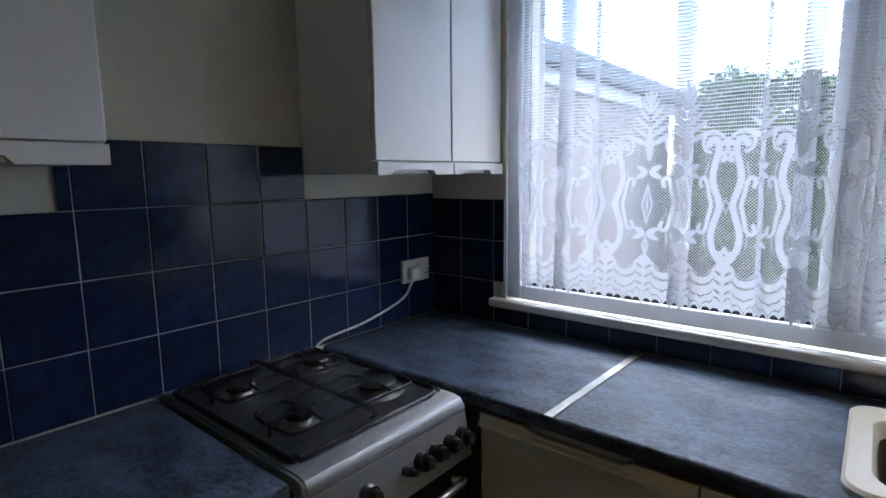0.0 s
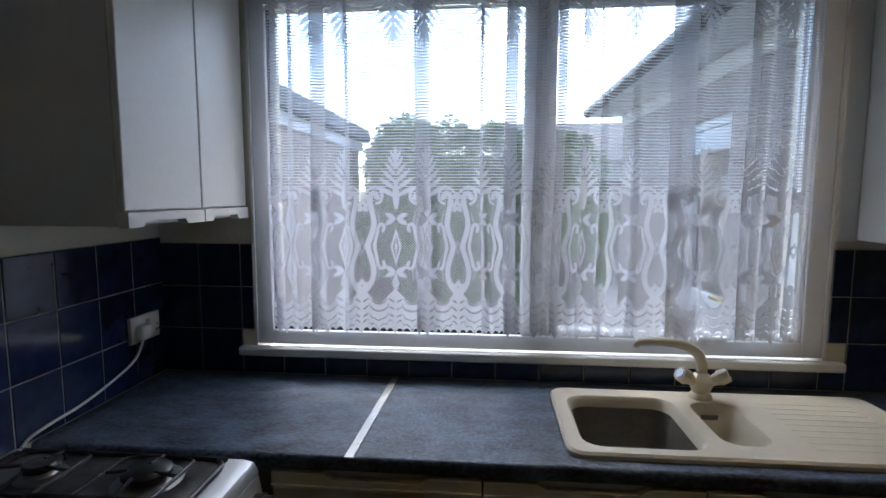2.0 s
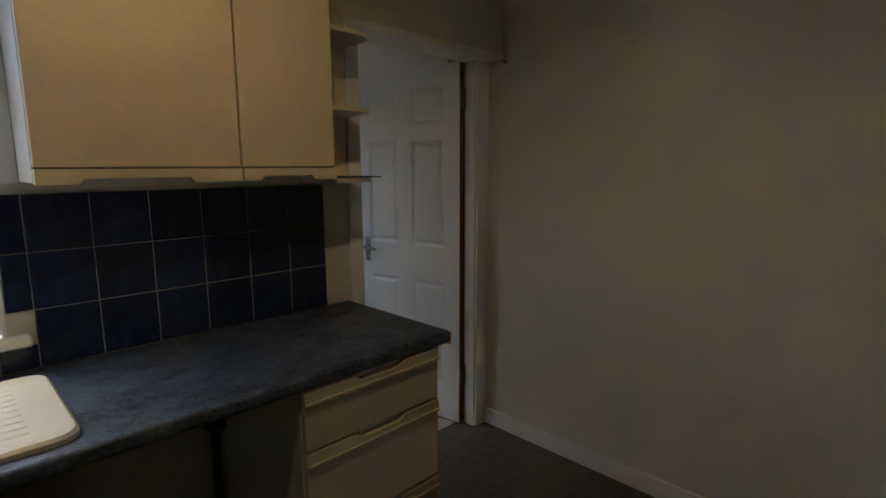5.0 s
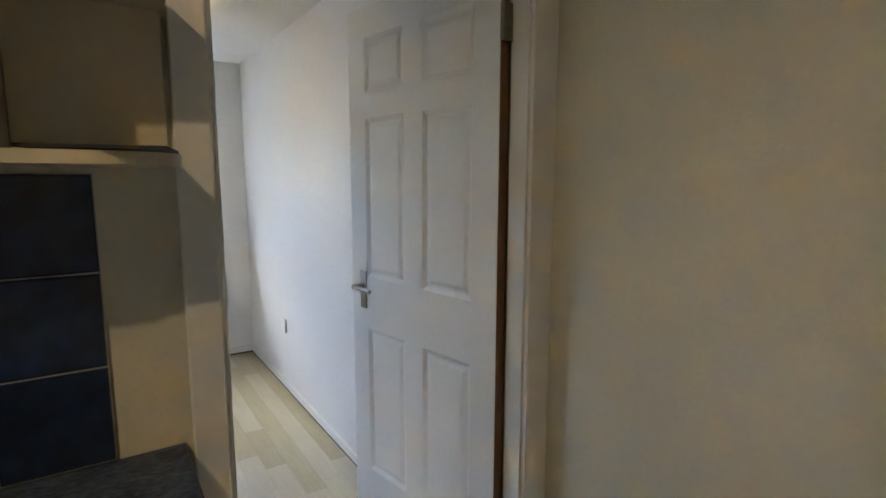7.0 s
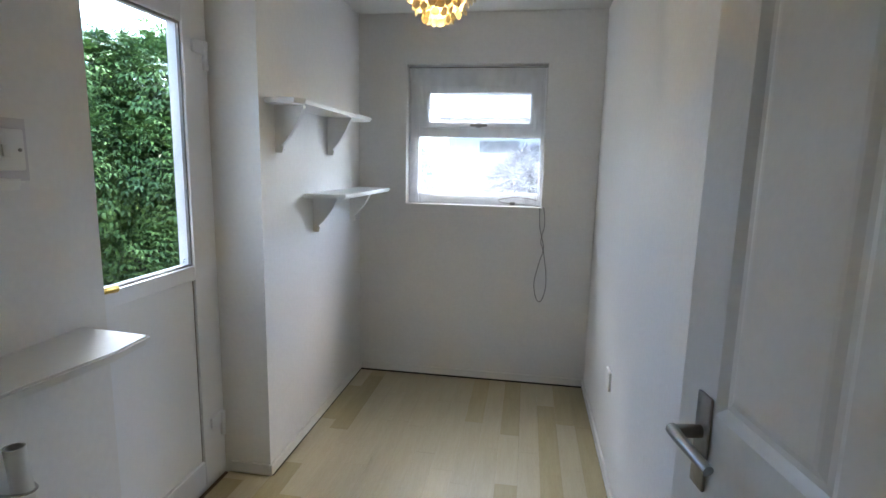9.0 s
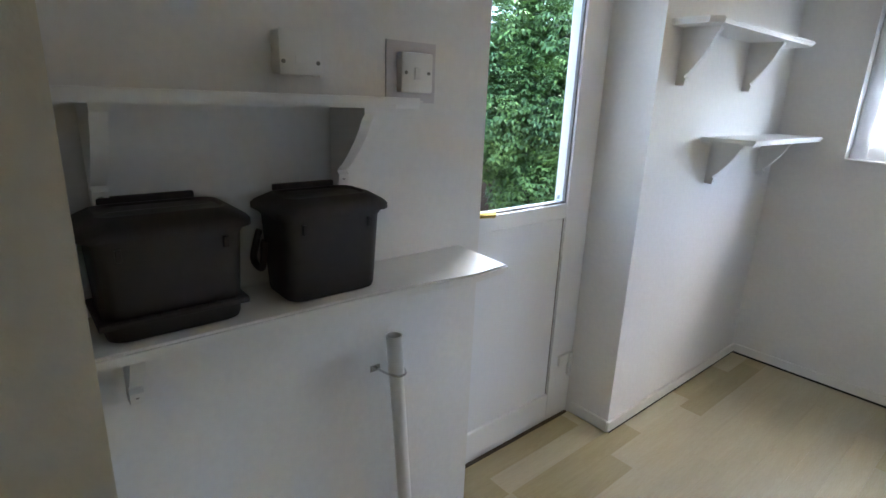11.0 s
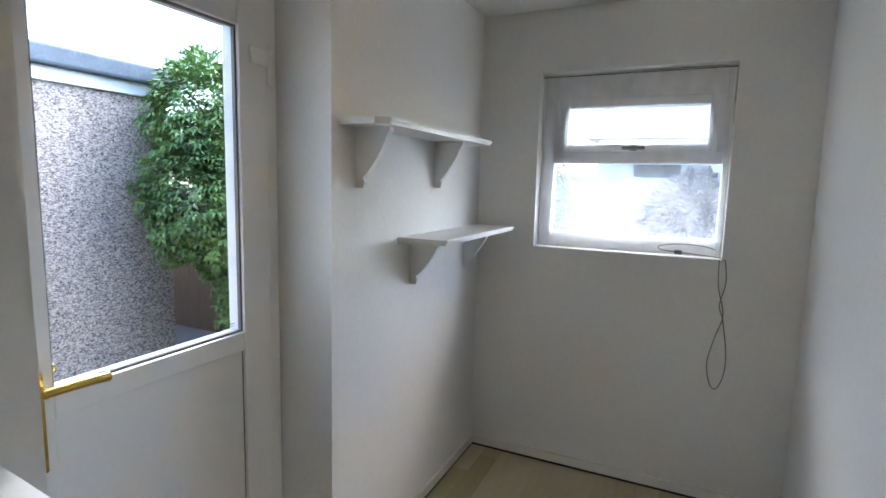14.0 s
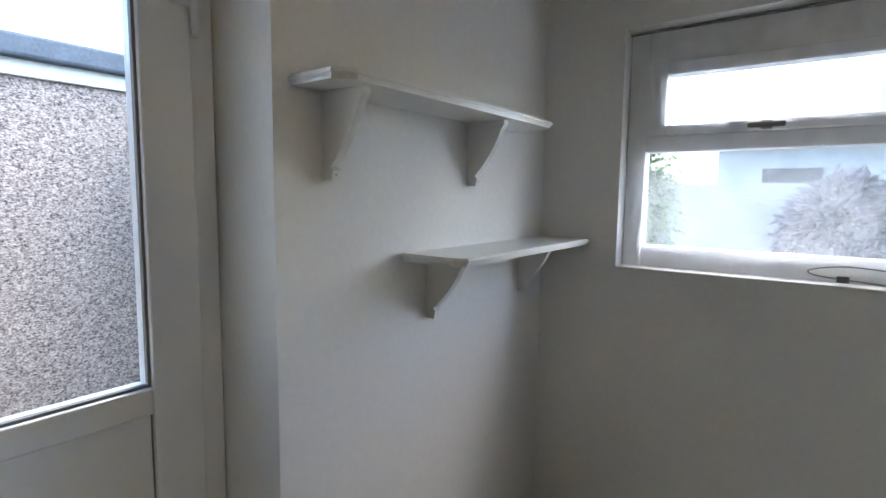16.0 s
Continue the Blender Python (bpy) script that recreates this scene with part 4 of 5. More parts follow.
leaf = part("leaf", place_door(panel_door()), GLOSS_WHITE, door)
part("hinge_edge", place_door(boxes((-0.003, -0.0005, -DT / 2 + 0.002, DT / 2 - 0.002, 0.01, DH - 0.004))), BROWN_WOOD, door, "bare brown hinge edge of the door")
for s in (1, -1):
    hd = bmesh.new()
    hx = DL - 0.078
    box(hd, hx - 0.019, hx + 0.019, s * DT / 2, s * (DT / 2 + 0.006), 0.875, 1.02, bevel=0.003)
    rod(hd, (hx, s * DT / 2, 0.962), (hx, s * (DT / 2 + 0.045), 0.962), 0.010)
    tube(hd, [(hx + 0.006, s * (DT / 2 + 0.045), 0.962), (hx - 0.035, s * (DT / 2 + 0.048), 0.963), (hx - 0.095, s * (DT / 2 + 0.042), 0.957)], lambda q: 0.0095 - 0.002 * q)
    part("handle", place_door(hd), SATIN, door, "satin chrome lever handle", smooth=True)
for z in (0.24, 1.74):
    part("hinge", place_door(boxes((-0.018, -0.002, -0.02, 0.022, z, z + 0.10), bevel=0.003)), BRASS, door, "dull metal hinge")

# ---- outside door ----
od = thing("door_2", (DX, 1.56, 0), "white plastic half-glazed back door, closed", "door")
od["kind"] = "structure"
part("frame", boxes((DX - 0.045, DX + 0.02, E0 + 0.002, E0 + 0.035, 0.0, EZ - 0.002), (DX - 0.045, DX + 0.02, E1 - 0.055, E1 - 0.002, 0.0, EZ - 0.002), (DX - 0.045, DX + 0.02, E0 + 0.035, E1 - 0.055, EZ - 0.05, EZ - 0.002), (DX - 0.045, DX + 0.02, E0 + 0.035, E1 - 0.055, 0.0, 0.035), bevel=0.004), UPVC, od)
LY0, LY1 = E0 + 0.037, E1 - 0.057
lf = part("leaf", boxes((DX - 0.03, DX + 0.034, LY0, 1.305, 0.037, EZ - 0.055), (DX - 0.03, DX + 0.034, 1.822, LY1, 0.037, EZ - 0.055), (DX - 0.03, DX + 0.034, 1.305, 1.822, 0.037, 0.14), (DX - 0.03, DX + 0.034, 1.305, 1.822, 0.885, 0.942), (DX - 0.03, DX + 0.034, 1.305, 1.822, 1.812, EZ - 0.055), bevel=0.004), UPVC, od)
part("panel", boxes((DX - 0.01, DX + 0.022, 1.305, 1.822, 0.14, 0.885)), UPVC, lf, "flat white lower panel")
gp = part("pane", boxes((DX + 0.002, DX + 0.006, 1.300, 1.827, 0.938, 1.816)), GLASS, lf)
gp.visible_shadow = False
part("bead", boxes((DX + 0.012, DX + 0.024, 1.305, 1.311, 0.942, 1.812), (DX + 0.012, DX + 0.024, 1.816, 1.822, 0.942, 1.812), (DX + 0.012, DX + 0.024, 1.311, 1.816, 0.942, 0.948), (DX + 0.012, DX + 0.024, 1.311, 1.816, 1.806, 1.812)), CORD, lf, "dark glazing gasket")
for z in (0.24, 1.70):
    hg = bmesh.new()
    box(hg, DX + 0.034, DX + 0.046, LY1 - 0.065, LY1 + 0.012, z + 0.02, z + 0.065, bevel=0.004)
    rod(hg, (DX + 0.046, LY1 + 0.004, z - 0.035), (DX + 0.046, LY1 + 0.004, z + 0.066), 0.0105, sides=14)
    part("hinge", hg, UPVC, od, "white plastic flag hinge", smooth=True)
part("glass_mark", boxes((DX + 0.0062, DX + 0.0066, 1.790, 1.806, 0.957, 0.961), (DX + 0.0062, DX + 0.0066, 1.792, 1.808, 0.965, 0.969)), UPVC, gp, "small white etched mark")
lever = bmesh.new()
rod(lever, (DX + 0.042, 1.268, 0.962), (DX + 0.080, 1.268, 0.962), 0.011)
tube(lever, [(DX + 0.078, 1.262, 0.962), (DX + 0.082, 1.30, 0.963), (DX + 0.080, 1.35, 0.961), (DX + 0.074, 1.392, 0.956)], lambda q: 0.0095 + 0.002 * q)
hp = part("handle_plate", box(bmesh.new(), DX + 0.0345, DX + 0.043, 1.253, 1.283, 0.78, 0.995, bevel=0.004), POLISHED_BRASS, lf, "tall brass handle plate", smooth=True)
outer_lever = bmesh.new()
rod(outer_lever, (DX - 0.03, 1.268, 0.962), (DX - 0.072, 1.268, 0.962), 0.011)
tube(outer_lever, [(DX - 0.070, 1.262, 0.962), (DX - 0.074, 1.30, 0.963), (DX - 0.072, 1.36, 0.960)], 0.011)
part("outer_lever", outer_lever, POLISHED_BRASS, lf, "brass lever outside the glass", smooth=True)
part("panel_gap", boxes((DX + 0.0222, DX + 0.0236, 1.818, 1.8215, 0.141, 0.884)), CORD, lf, "dark shrinkage gap beside the panel")
part("lever", lever, POLISHED_BRASS, lf, "brass lever handle", smooth=True)
part("threshold", boxes((DX + 0.021, DX + 0.034, E0 + 0.002, E1 - 0.015, -0.006, 0.006), bevel=0.001), UNDERLAY, od, "dirty threshold strip")

# ---- utility window ----
uw = thing("window_2", (3.46, 3.29, VZ0), "small white plastic window with a top light", "window")
uw["kind"] = "structure"
FY0, FY1 = 3.275, 3.335
part("window_frame", boxes((V0 + 0.001, 3.115, FY0, FY1, VZ0 + 0.002, VZ1 - 0.002), (3.845, V1 - 0.001, FY0, FY1, VZ0 + 0.002, VZ1 - 0.002), (3.115, 3.845, FY0, FY1, VZ0 + 0.002, 1.170), (3.115, 3.845, FY0, FY1, 1.50, 1.555), (3.115, 3.845, FY0, FY1, 1.80, VZ1 - 0.002), bevel=0.004), UPVC, uw)
part("sash", boxes((3.115, 3.180, FY0 - 0.012, FY1 - 0.01, 1.555, 1.80), (3.780, 3.845, FY0 - 0.012, FY1 - 0.01, 1.555, 1.80), (3.180, 3.780, FY0 - 0.012, FY1 - 0.01, 1.555, 1.592), (3.180, 3.780, FY0 - 0.012, FY1 - 0.01, 1.757, 1.80), bevel=0.004), UPVC, uw, "white top-hung opening light")
part("window_handle", boxes((3.43, 3.53, FY0 - 0.04, FY0 - 0.026, 1.563, 1.579), (3.465, 3.495, FY0 - 0.03, FY0 - 0.01, 1.558, 1.584), bevel=0.003), CORD, uw, "grey window handle", smooth=True)
for a, b, c, d in ((3.115, 3.845, 1.165, 1.505), (3.175, 3.785, 1.587, 1.762)):
    p2 = part("pane", boxes((a, b, FY0 + 0.03, FY0 + 0.034, c, d)), GLASS, uw)
    p2.visible_shadow = False
structure("window_sill_utility", boxes((V0 + 0.001, V1 - 0.001, UY1 - 0.006, FY0 - 0.001, VZ0 - 0.004, VZ0 + 0.004), bevel=0.0015), GLOSS_WHITE, "white painted window reveal sill", "window sill")


def sheer(u0, u1, v0, v1, nu, nv, depth):
    bm = bmesh.new()
    lay = bm.loops.layers.uv.new("cloth")
    grid = [[bm.verts.new((u0 + (u1 - u0) * i / nu, depth(u0 + (u1 - u0) * i / nu, v0 + (v1 - v0) * j / nv), v0 + (v1 - v0) * j / nv)) for j in range(nv + 1)] for i in range(nu + 1)]
    for a, b in zip(grid, grid[1:]):
        for j in range(nv):
            f = bm.faces.new((a[j], b[j], b[j + 1], a[j + 1]))
            f.smooth = True
            for loop in f.loops:
                loop[lay].uv = (loop.vert.co.x * 1.4, loop.vert.co.z)
    return bm


def voile(u, v):
    gather = 0.016 * math.sin(u * 95 + 2 * math.sin(v * 7)) * math.exp(-((min(u - V0, V1 - u) / 0.13) ** 2))
    sag = 0.012 * noise.noise((u * 14, v * 5, 1.0))
    pool = -0.022 * max(0, (1.15 - v) / 0.05) * (0.7 + 0.6 * noise.noise((u * 16, v * 30, 4.0)))
    return 3.256 + gather * 0.6 + sag + pool


vo = thing("voile_curtain", (3.46, 3.24, VZ0), "thin white voile stretched over the small window", "curtain")
part("voile", sheer(V0 + 0.012, V1 - 0.012, VZ0 + 0.006, VZ1 - 0.012, 150, 70, voile), SHEER, vo)
part("curtain_wire", rod(bmesh.new(), (V0 + 0.002, 3.256, VZ1 - 0.014), (V1 - 0.002, 3.256, VZ1 - 0.014), 0.003), CORD, vo, "thin curtain wire")
cord = thing("blind_cord", (3.885, 3.19, 0.53), "grey looped cord hanging from the window sill", "cord")
part("loop", tube(bmesh.new(), [(3.862, 3.192, 1.095), (3.868, 3.193, 0.98), (3.895, 3.194, 0.86), (3.872, 3.195, 0.76), (3.850, 3.195, 0.64), (3.868, 3.195, 0.545), (3.895, 3.195, 0.532), (3.918, 3.195, 0.60), (3.918, 3.195, 0.70), (3.895, 3.195, 0.84), (3.878, 3.195, 0.90), (3.895, 3.194, 1.00), (3.885, 3.192, 1.096)], 0.0024, 6), CORD, cord, smooth=True)
part("loose_end", tube(bmesh.new(), [(3.885, 3.192, 1.096), (3.85, 3.21, 1.104), (3.75, 3.205, 1.112), (3.64, 3.215, 1.12), (3.62, 3.222, 1.135), (3.70, 3.225, 1.150), (3.80, 3.222, 1.146), (3.845, 3.215, 1.135)], 0.0024, 6), CORD, cord, smooth=True)
part("cord_cleat", boxes((3.685, 3.715, 3.205, 3.222, 1.105, 1.125), bevel=0.003), CORD, cord)

# ---- wall shelves in the utility room ----


def bracket_mesh(y, z, depth, drop, thick=0.022):
    """A wooden shelf bracket against the wall, with a curved lower edge."""
    bm = bmesh.new()
    prof = [(0, 0), (depth, 0), (depth, -0.012)]
    for k in range(1, 9):
        s = k / 9
        prof.append((0.032 + (depth * 0.94 - 0.032) * (1 - s ** 1.45), -0.012 - (drop - 0.045) * s))
    prof += [(0.026, -drop + 0.030), (0.034, -drop + 0.022), (0.030, -drop), (0, -drop)]
    prism(bm, prof, lambda u, v, d: (UX0 + 0.001 + u, y - thick / 2 + thick * d, z + v))
    return bm


def edge_shelf(name, outline, z, thick, label, group, brackets):
    c = outline[0]
    sh = thing(name, (UX0, c[1], z), label, "shelf", group)
    bm = bmesh.new()
    prism(bm, outline, lambda u, v, d: (u, v, z - thick + thick * d))
    cx, cy = sum(p[0] for p in outline) / len(outline), sum(p[1] for p in outline) / len(outline)
    bmesh.ops.bevel(bm, geom=[e for e in bm.edges if abs(e.verts[0].co.z - e.verts[1].co.z) < 1e-5 and max(e.verts[0].co.x, e.verts[1].co.x) > UX0 + 0.02], offset=0.0045, segments=2, affect="EDGES")
    part("board", bm, GLOSS_WHITE, sh, smooth=True)
    low = [(UX0 + (u - UX0) * 0.955, cy + (v - cy) * 0.985) for u, v in outline]
    part("moulding", prism(bmesh.new(), low, lambda u, v, d: (u, v, z - thick - 0.007 + 0.007 * d)), GLOSS_WHITE, sh)
    for y, depth, drop in brackets:
        b = part("bracket", bracket_mesh(y, z - thick - 0.007, depth, drop), GLOSS_WHITE, sh)
        part("screw", rod(bmesh.new(), (UX0 + 0.031, y, z - thick - drop + 0.008), (UX0 + 0.0335, y, z - thick - drop + 0.008), 0.004, sides=10), CORD, b)
    return sh


X = UX0 + 0.001
edge_shelf("wall_shelf", [(X, 2.022), (2.882, 2.022), (2.916, 2.062), (2.916, 2.93), (2.886, 2.965), (X, 2.965)], 1.582, 0.014, "white upper wall shelf with curved brackets", "utility shelves", ((2.12, 0.125, 0.19), (2.69, 0.125, 0.19)))
edge_shelf("wall_shelf", [(X, 2.375), (2.918, 2.375), (2.955, 2.335 + 0.06), (2.955, 3.19), (X, 3.19)], 1.188, 0.014, "white lower wall shelf reaching the corner", "utility shelves", ((2.49, 0.125, 0.17), (3.03, 0.125, 0.17)))
edge_shelf("wall_shelf", [(X, 0.287), (2.928, 0.287), (2.928, 0.80), (2.905, 0.87), (X, 0.885)], 1.298, 0.012, "white shelf above the two caddies", "caddy shelves", ((0.765, 0.13, 0.155), (0.35, 0.13, 0.155)))
edge_shelf("wall_shelf", [(X, 0.287), (2.924, 0.287), (2.924, 0.70), (2.928, 0.80), (2.942, 0.90), (2.954, 0.99), (2.944, 1.10), (X, 1.116)], 0.938, 0.016, "white ledge holding the caddies", "caddy shelves", ((0.36, 0.10, 0.14),))

# ---- caddies ----


def caddy(y0, y1, label):
    c = thing("food_caddy", (2.83, (y0 + y1) / 2, 0.938), label, "caddy", "food waste caddies")
    x0, x1 = 2.775, 2.906
    bm = bmesh.new()
    loft(bm, [[(x, y, z) for x, y in rounded(x0 + i, x1 - i, y0 + i, y1 - i, 0.022)] for i, z in ((0.016, 0.9385), (0.010, 0.9425), (0.008, 0.950), (0.002, 1.085), (-0.002, 1.092), (-0.002, 1.104))])
    bm.faces.new([v for v in list(bm.verts)[:24]][::-1])
    part("bucket", bm, CADDY, c, smooth=True)
    lid = bmesh.new()
    loft(lid, [[(x, y, z) for x, y in rounded(x0 + i, x1 - i, y0 + i, y1 - i, 0.028)] for i, z in ((-0.004, 1.096), (-0.013, 1.098), (-0.013, 1.107), (-0.008, 1.113), (0.012, 1.126), (0.018, 1.1265), (0.022, 1.123), (0.04, 1.124))])
    part("lid", lid, CADDY, c, "black domed lid", smooth=True)
    part("carry_handle", tube(bmesh.new(), [(x0 + 0.05, y0 - 0.014, 1.065), (x0 + 0.045, y0 - 0.02, 1.04), (x0 + 0.03, y0 - 0.02, 1.005), (x0 + 0.06, y0 - 0.016, 0.998), (x0 + 0.07, y0 - 0.014, 1.05)], 0.006), CADDY, c, "black folded carry handle", smooth=True)
    part("lid_hinge", box(bmesh.new(), x0 + 0.004, x0 + 0.014, y0 + 0.03, y1 - 0.04, 1.124, 1.137, bevel=0.003), CADDY, c)
    for yy in (y0 + 0.03, y1 - 0.035):
        part("catch", box(bmesh.new(), x1 - 0.003, x1 + 0.004, yy, yy + 0.008, 1.066, 1.084, bevel=0.001), CADDY, c)
    return c


caddy(0.588, 0.782, "black plastic food waste caddy with closed lid")
c2 = caddy(0.312, 0.522, "black plastic food waste caddy with banded base")
part("band", boxes((2.776, 2.909, 0.310, 0.522, 0.968, 0.978), bevel=0.003), CADDY, c2, "raised band round the base")

# ---- switches and pipe on the near wall ----
sw = thing("light_switch", (UX0, 0.953, 1.31), "white fused switch on a grey painted backing", "switch")
part("backing", boxes((UX0 + 0.0005, UX0 + 0.003, 0.885, 1.016, 1.287, 1.412)), material("grey_backing_paint", (0.60, 0.575, 0.585), 0.6, amount=0.06), sw, "pale grey backing patch")
part("plate", box(bmesh.new(), UX0 + 0.003, UX0 + 0.022, 0.911, 0.995, 1.308, 1.390, bevel=0.004), PLASTIC, sw, smooth=True)
part("rocker", box(bmesh.new(), UX0 + 0.022, UX0 + 0.026, 0.944, 0.962, 1.335, 1.360, bevel=0.0015), PLASTIC, sw)
for y in (0.923, 0.983):
    part("screw", rod(bmesh.new(), (UX0 + 0.0215, y, 1.349), (UX0 + 0.0235, y, 1.349), 0.0038, sides=10), CORD, sw)
s2 = thing("wall_box", (UX0, 0.677, 1.33), "white surface-mounted connection box on the wall", "switch")
part("back_box", box(bmesh.new(), UX0 + 0.001, UX0 + 0.035, 0.640, 0.716, 1.331, 1.404, bevel=0.003), PLASTIC, s2, smooth=True)
part("plate", box(bmesh.new(), UX0 + 0.035, UX0 + 0.042, 0.638, 0.718, 1.329, 1.406, bevel=0.003), PLASTIC, s2, smooth=True)
part("window", boxes((UX0 + 0.042, UX0 + 0.0435, 0.668, 0.688, 1.350, 1.363)), PLASTIC, s2)
for y in (0.645, 0.711):
    part("screw", rod(bmesh.new(), (UX0 + 0.0415, y, 1.352), (UX0 + 0.0435, y, 1.352), 0.0038, sides=10), CORD, s2)
wp = thing("standpipe", (UX0 + 0.04, 0.90, 0), "white plastic waste standpipe clipped to the wall", "pipe")
pb = bmesh.new()
lathe(pb, UX0 + 0.04, 0.892, [(0.0175, 0.004), (0.0175, 0.66), (0.0195, 0.662), (0.0195, 0.762), (0.0165, 0.762), (0.0165, 0.70), (0.0005, 0.70)], 20)
for vert in pb.verts:
    vert.co.y += (0.70 - vert.co.z) * 0.085
part("pipe", pb, PLASTIC, wp, smooth=True)
cl = bmesh.new()
tube(cl, [(UX0 + 0.002, 0.862, 0.668), (UX0 + 0.035, 0.868, 0.666), (UX0 + 0.062, 0.885, 0.664), (UX0 + 0.060, 0.908, 0.664), (UX0 + 0.03, 0.918, 0.668), (UX0 + 0.002, 0.920, 0.672)], 0.0028, 8)
part("clip", cl, CHROME, wp, "metal pipe clip", smooth=True)
part("clip_plate", boxes((UX0 + 0.001, UX0 + 0.004, 0.845, 0.872, 0.660, 0.676), bevel=0.001), CHROME, wp)
us_ = thing("wall_socket", (UX1, 2.32, 0.38), "small white wall socket near the floor", "socket")
part("plate", box(bmesh.new(), UX1 - 0.012, UX1 - 0.001, 2.28, 2.365, 0.385, 0.47, bevel=0.003), PLASTIC, us_, smooth=True)

# ---- shell pendant lamp ----
LX, LY, LZ = 3.493, 1.72, 1.892
lamp = thing("shell_pendant", (LX, LY, UZ), "lit pendant lamp of amber shell discs on strings", "lamp")
part("ceiling_rose", lathe(bmesh.new(), LX, LY, [(0.045, UZ - 0.001), (0.045, UZ - 0.012), (0.02, UZ - 0.026), (0.0005, UZ - 0.026)]), PLASTIC, lamp, smooth=True)
part("flex", rod(bmesh.new(), (LX, LY, UZ - 0.02), (LX, LY, LZ + 0.06), 0.003), CABLE, lamp)
bulb = bmesh.new()
bmesh.ops.create_uvsphere(bulb, u_segments=16, v_segments=10, radius=0.03, matrix=Matrix.Translation((LX, LY, LZ)))
part("bulb", bulb, BULB, lamp, "glowing bulb", smooth=True)
part("frame_ring", tube(bmesh.new(), [(LX + 0.103 * math.cos(radians(30 * k)), LY + 0.103 * math.sin(radians(30 * k)), LZ + 0.10) for k in range(13)], 0.003, 6), BRASS, lamp, smooth=True)
rng = random.Random(4)
discs = bmesh.new()
for ring_r, n, z0, z1 in ((0.103, 28, -0.065, 0.125), (0.075, 19, -0.10, 0.11), (0.045, 12, -0.125, -0.04)):
    for k in range(n):
        a = 2 * math.pi * k / n
        z = z1 - rng.uniform(0, 0.028)
        while z > z0:
            m = Matrix.Translation((LX + (ring_r + rng.uniform(-0.008, 0.008)) * math.cos(a), LY + ring_r * math.sin(a), LZ + z)) @ Euler((radians(90 + rng.uniform(-25, 25)), 0, a + math.pi / 2 + rng.uniform(-0.7, 0.7))).to_matrix().to_4x4()
            bmesh.ops.create_cone(discs, cap_ends=True, segments=8, radius1=0.0135, radius2=0.0125, depth=0.002, matrix=m)
            z -= rng.uniform(0.018, 0.026)
dm = SHELL.node_tree
sb = dm.nodes["Principled BSDF"]
sb.inputs["Transmission Weight"].default_value = 0.35
sb.inputs["Subsurface Weight"].default_value = 0.0
tagged(part("shell_cluster", discs, SHELL, lamp, "amber shell discs"), kind="stuff")
lb = new("shell_pendant_light", bpy.data.lights.new("shell_pendant_light", "POINT"))
lb.data.energy, lb.data.color, lb.data.shadow_soft_size = 1.7, (1.0, 0.76, 0.44), 0.035
lb.location = (LX, LY, LZ)

# ---- outside ----
structure("ground", boxes((-60, 60, UY0 + 0.001, 120, -0.30, -0.16)), CONCRETE, "grey concrete yard", "ground")
structure("wall_outer", boxes((2.452, 2.478, 0.272, E0, -0.16, 2.31), (2.452, 2.478, E0, E1, EZ, 2.31), (2.452, 2.478, E1, 3.48, -0.16, 2.31)), DASH, "pebbledashed outer face of the utility room", "wall")
gar = thing("garage", (-1.7, 1.9, -0.16), "pebbledashed garage with a flat felt roof", "garage")
part("wall", boxes((-3.2, -0.2, 0.30, 3.70, -0.18, 2.00)), DASH, gar)
part("fascia", boxes((-3.3, -0.17, 0.28, 3.76, 2.00, 2.095), bevel=0.005), FASCIA, gar, "white fascia board")
part("roof", boxes((-3.34, -0.10, 0.28, 3.82, 2.095, 2.23), bevel=0.02), FELT, gar, "dark felt roof edge")
ext = thing("extension_roof", (3.4, 2, 2.3), "grey tiled roof over the utility room", "roof")
part("soffit", boxes((2.16, 4.6, 0.28, 3.62, 2.315, 2.345)), FASCIA, ext)
part("gutter", rod(bmesh.new(), (2.14, 0.28, 2.36), (2.14, 3.66, 2.36), 0.045, sides=12), BLACK_PLASTIC, ext, smooth=True)
bm = prism(bmesh.new(), [(2.12, 2.36), (3.45, 3.05), (4.75, 2.36)], lambda u, v, d: (u, 0.28 + 3.40 * d, v))
part("roof", bm, ROOF, ext)
gw = solid("garden_wall", boxes((1.2, 8.5, 10.0, 10.15, -0.2, 1.56)), RENDER_WALL, "pale rendered garden wall", "wall")
gf = thing("fence", (0.2, 3.9, -0.16), "dark trellis fence beyond the garage", "fence")
for k in range(40):
    part("slat", boxes((-3.48 + 0.12 * k, -3.44 + 0.12 * k, 4.40, 4.42, -0.16, 1.15)), FENCE, gf)
for z in (0.82, 0.92, 1.02, 1.12):
    part("rail", boxes((-3.5, 1.3, 4.42, 4.44, z, z + 0.03)), FENCE, gf)
for k in range(14):
    part("board", boxes((-0.2 + 0.2 * k, -0.006 + 0.2 * k, 5.60, 5.62, -0.16, 1.55)), FENCE, gf)
part("gravel_board", boxes((-3.5, 2.40, 4.38, 4.395, -0.16, 0.80)), FENCE, gf)
nb = thing("house", (-4, 16, -0.16), "pale house with a grey roof beyond the gardens", "house")
part("wall", boxes((1.5, 9.0, 15, 20, -0.2, 2.6)), RENDER_WALL, nb)
part("roof", prism(bmesh.new(), [(14.6, 2.6), (17.5, 4.1), (20.4, 2.6)], lambda u, v, d: (1.2 + 8.1 * d, u, v)), ROOF, nb)
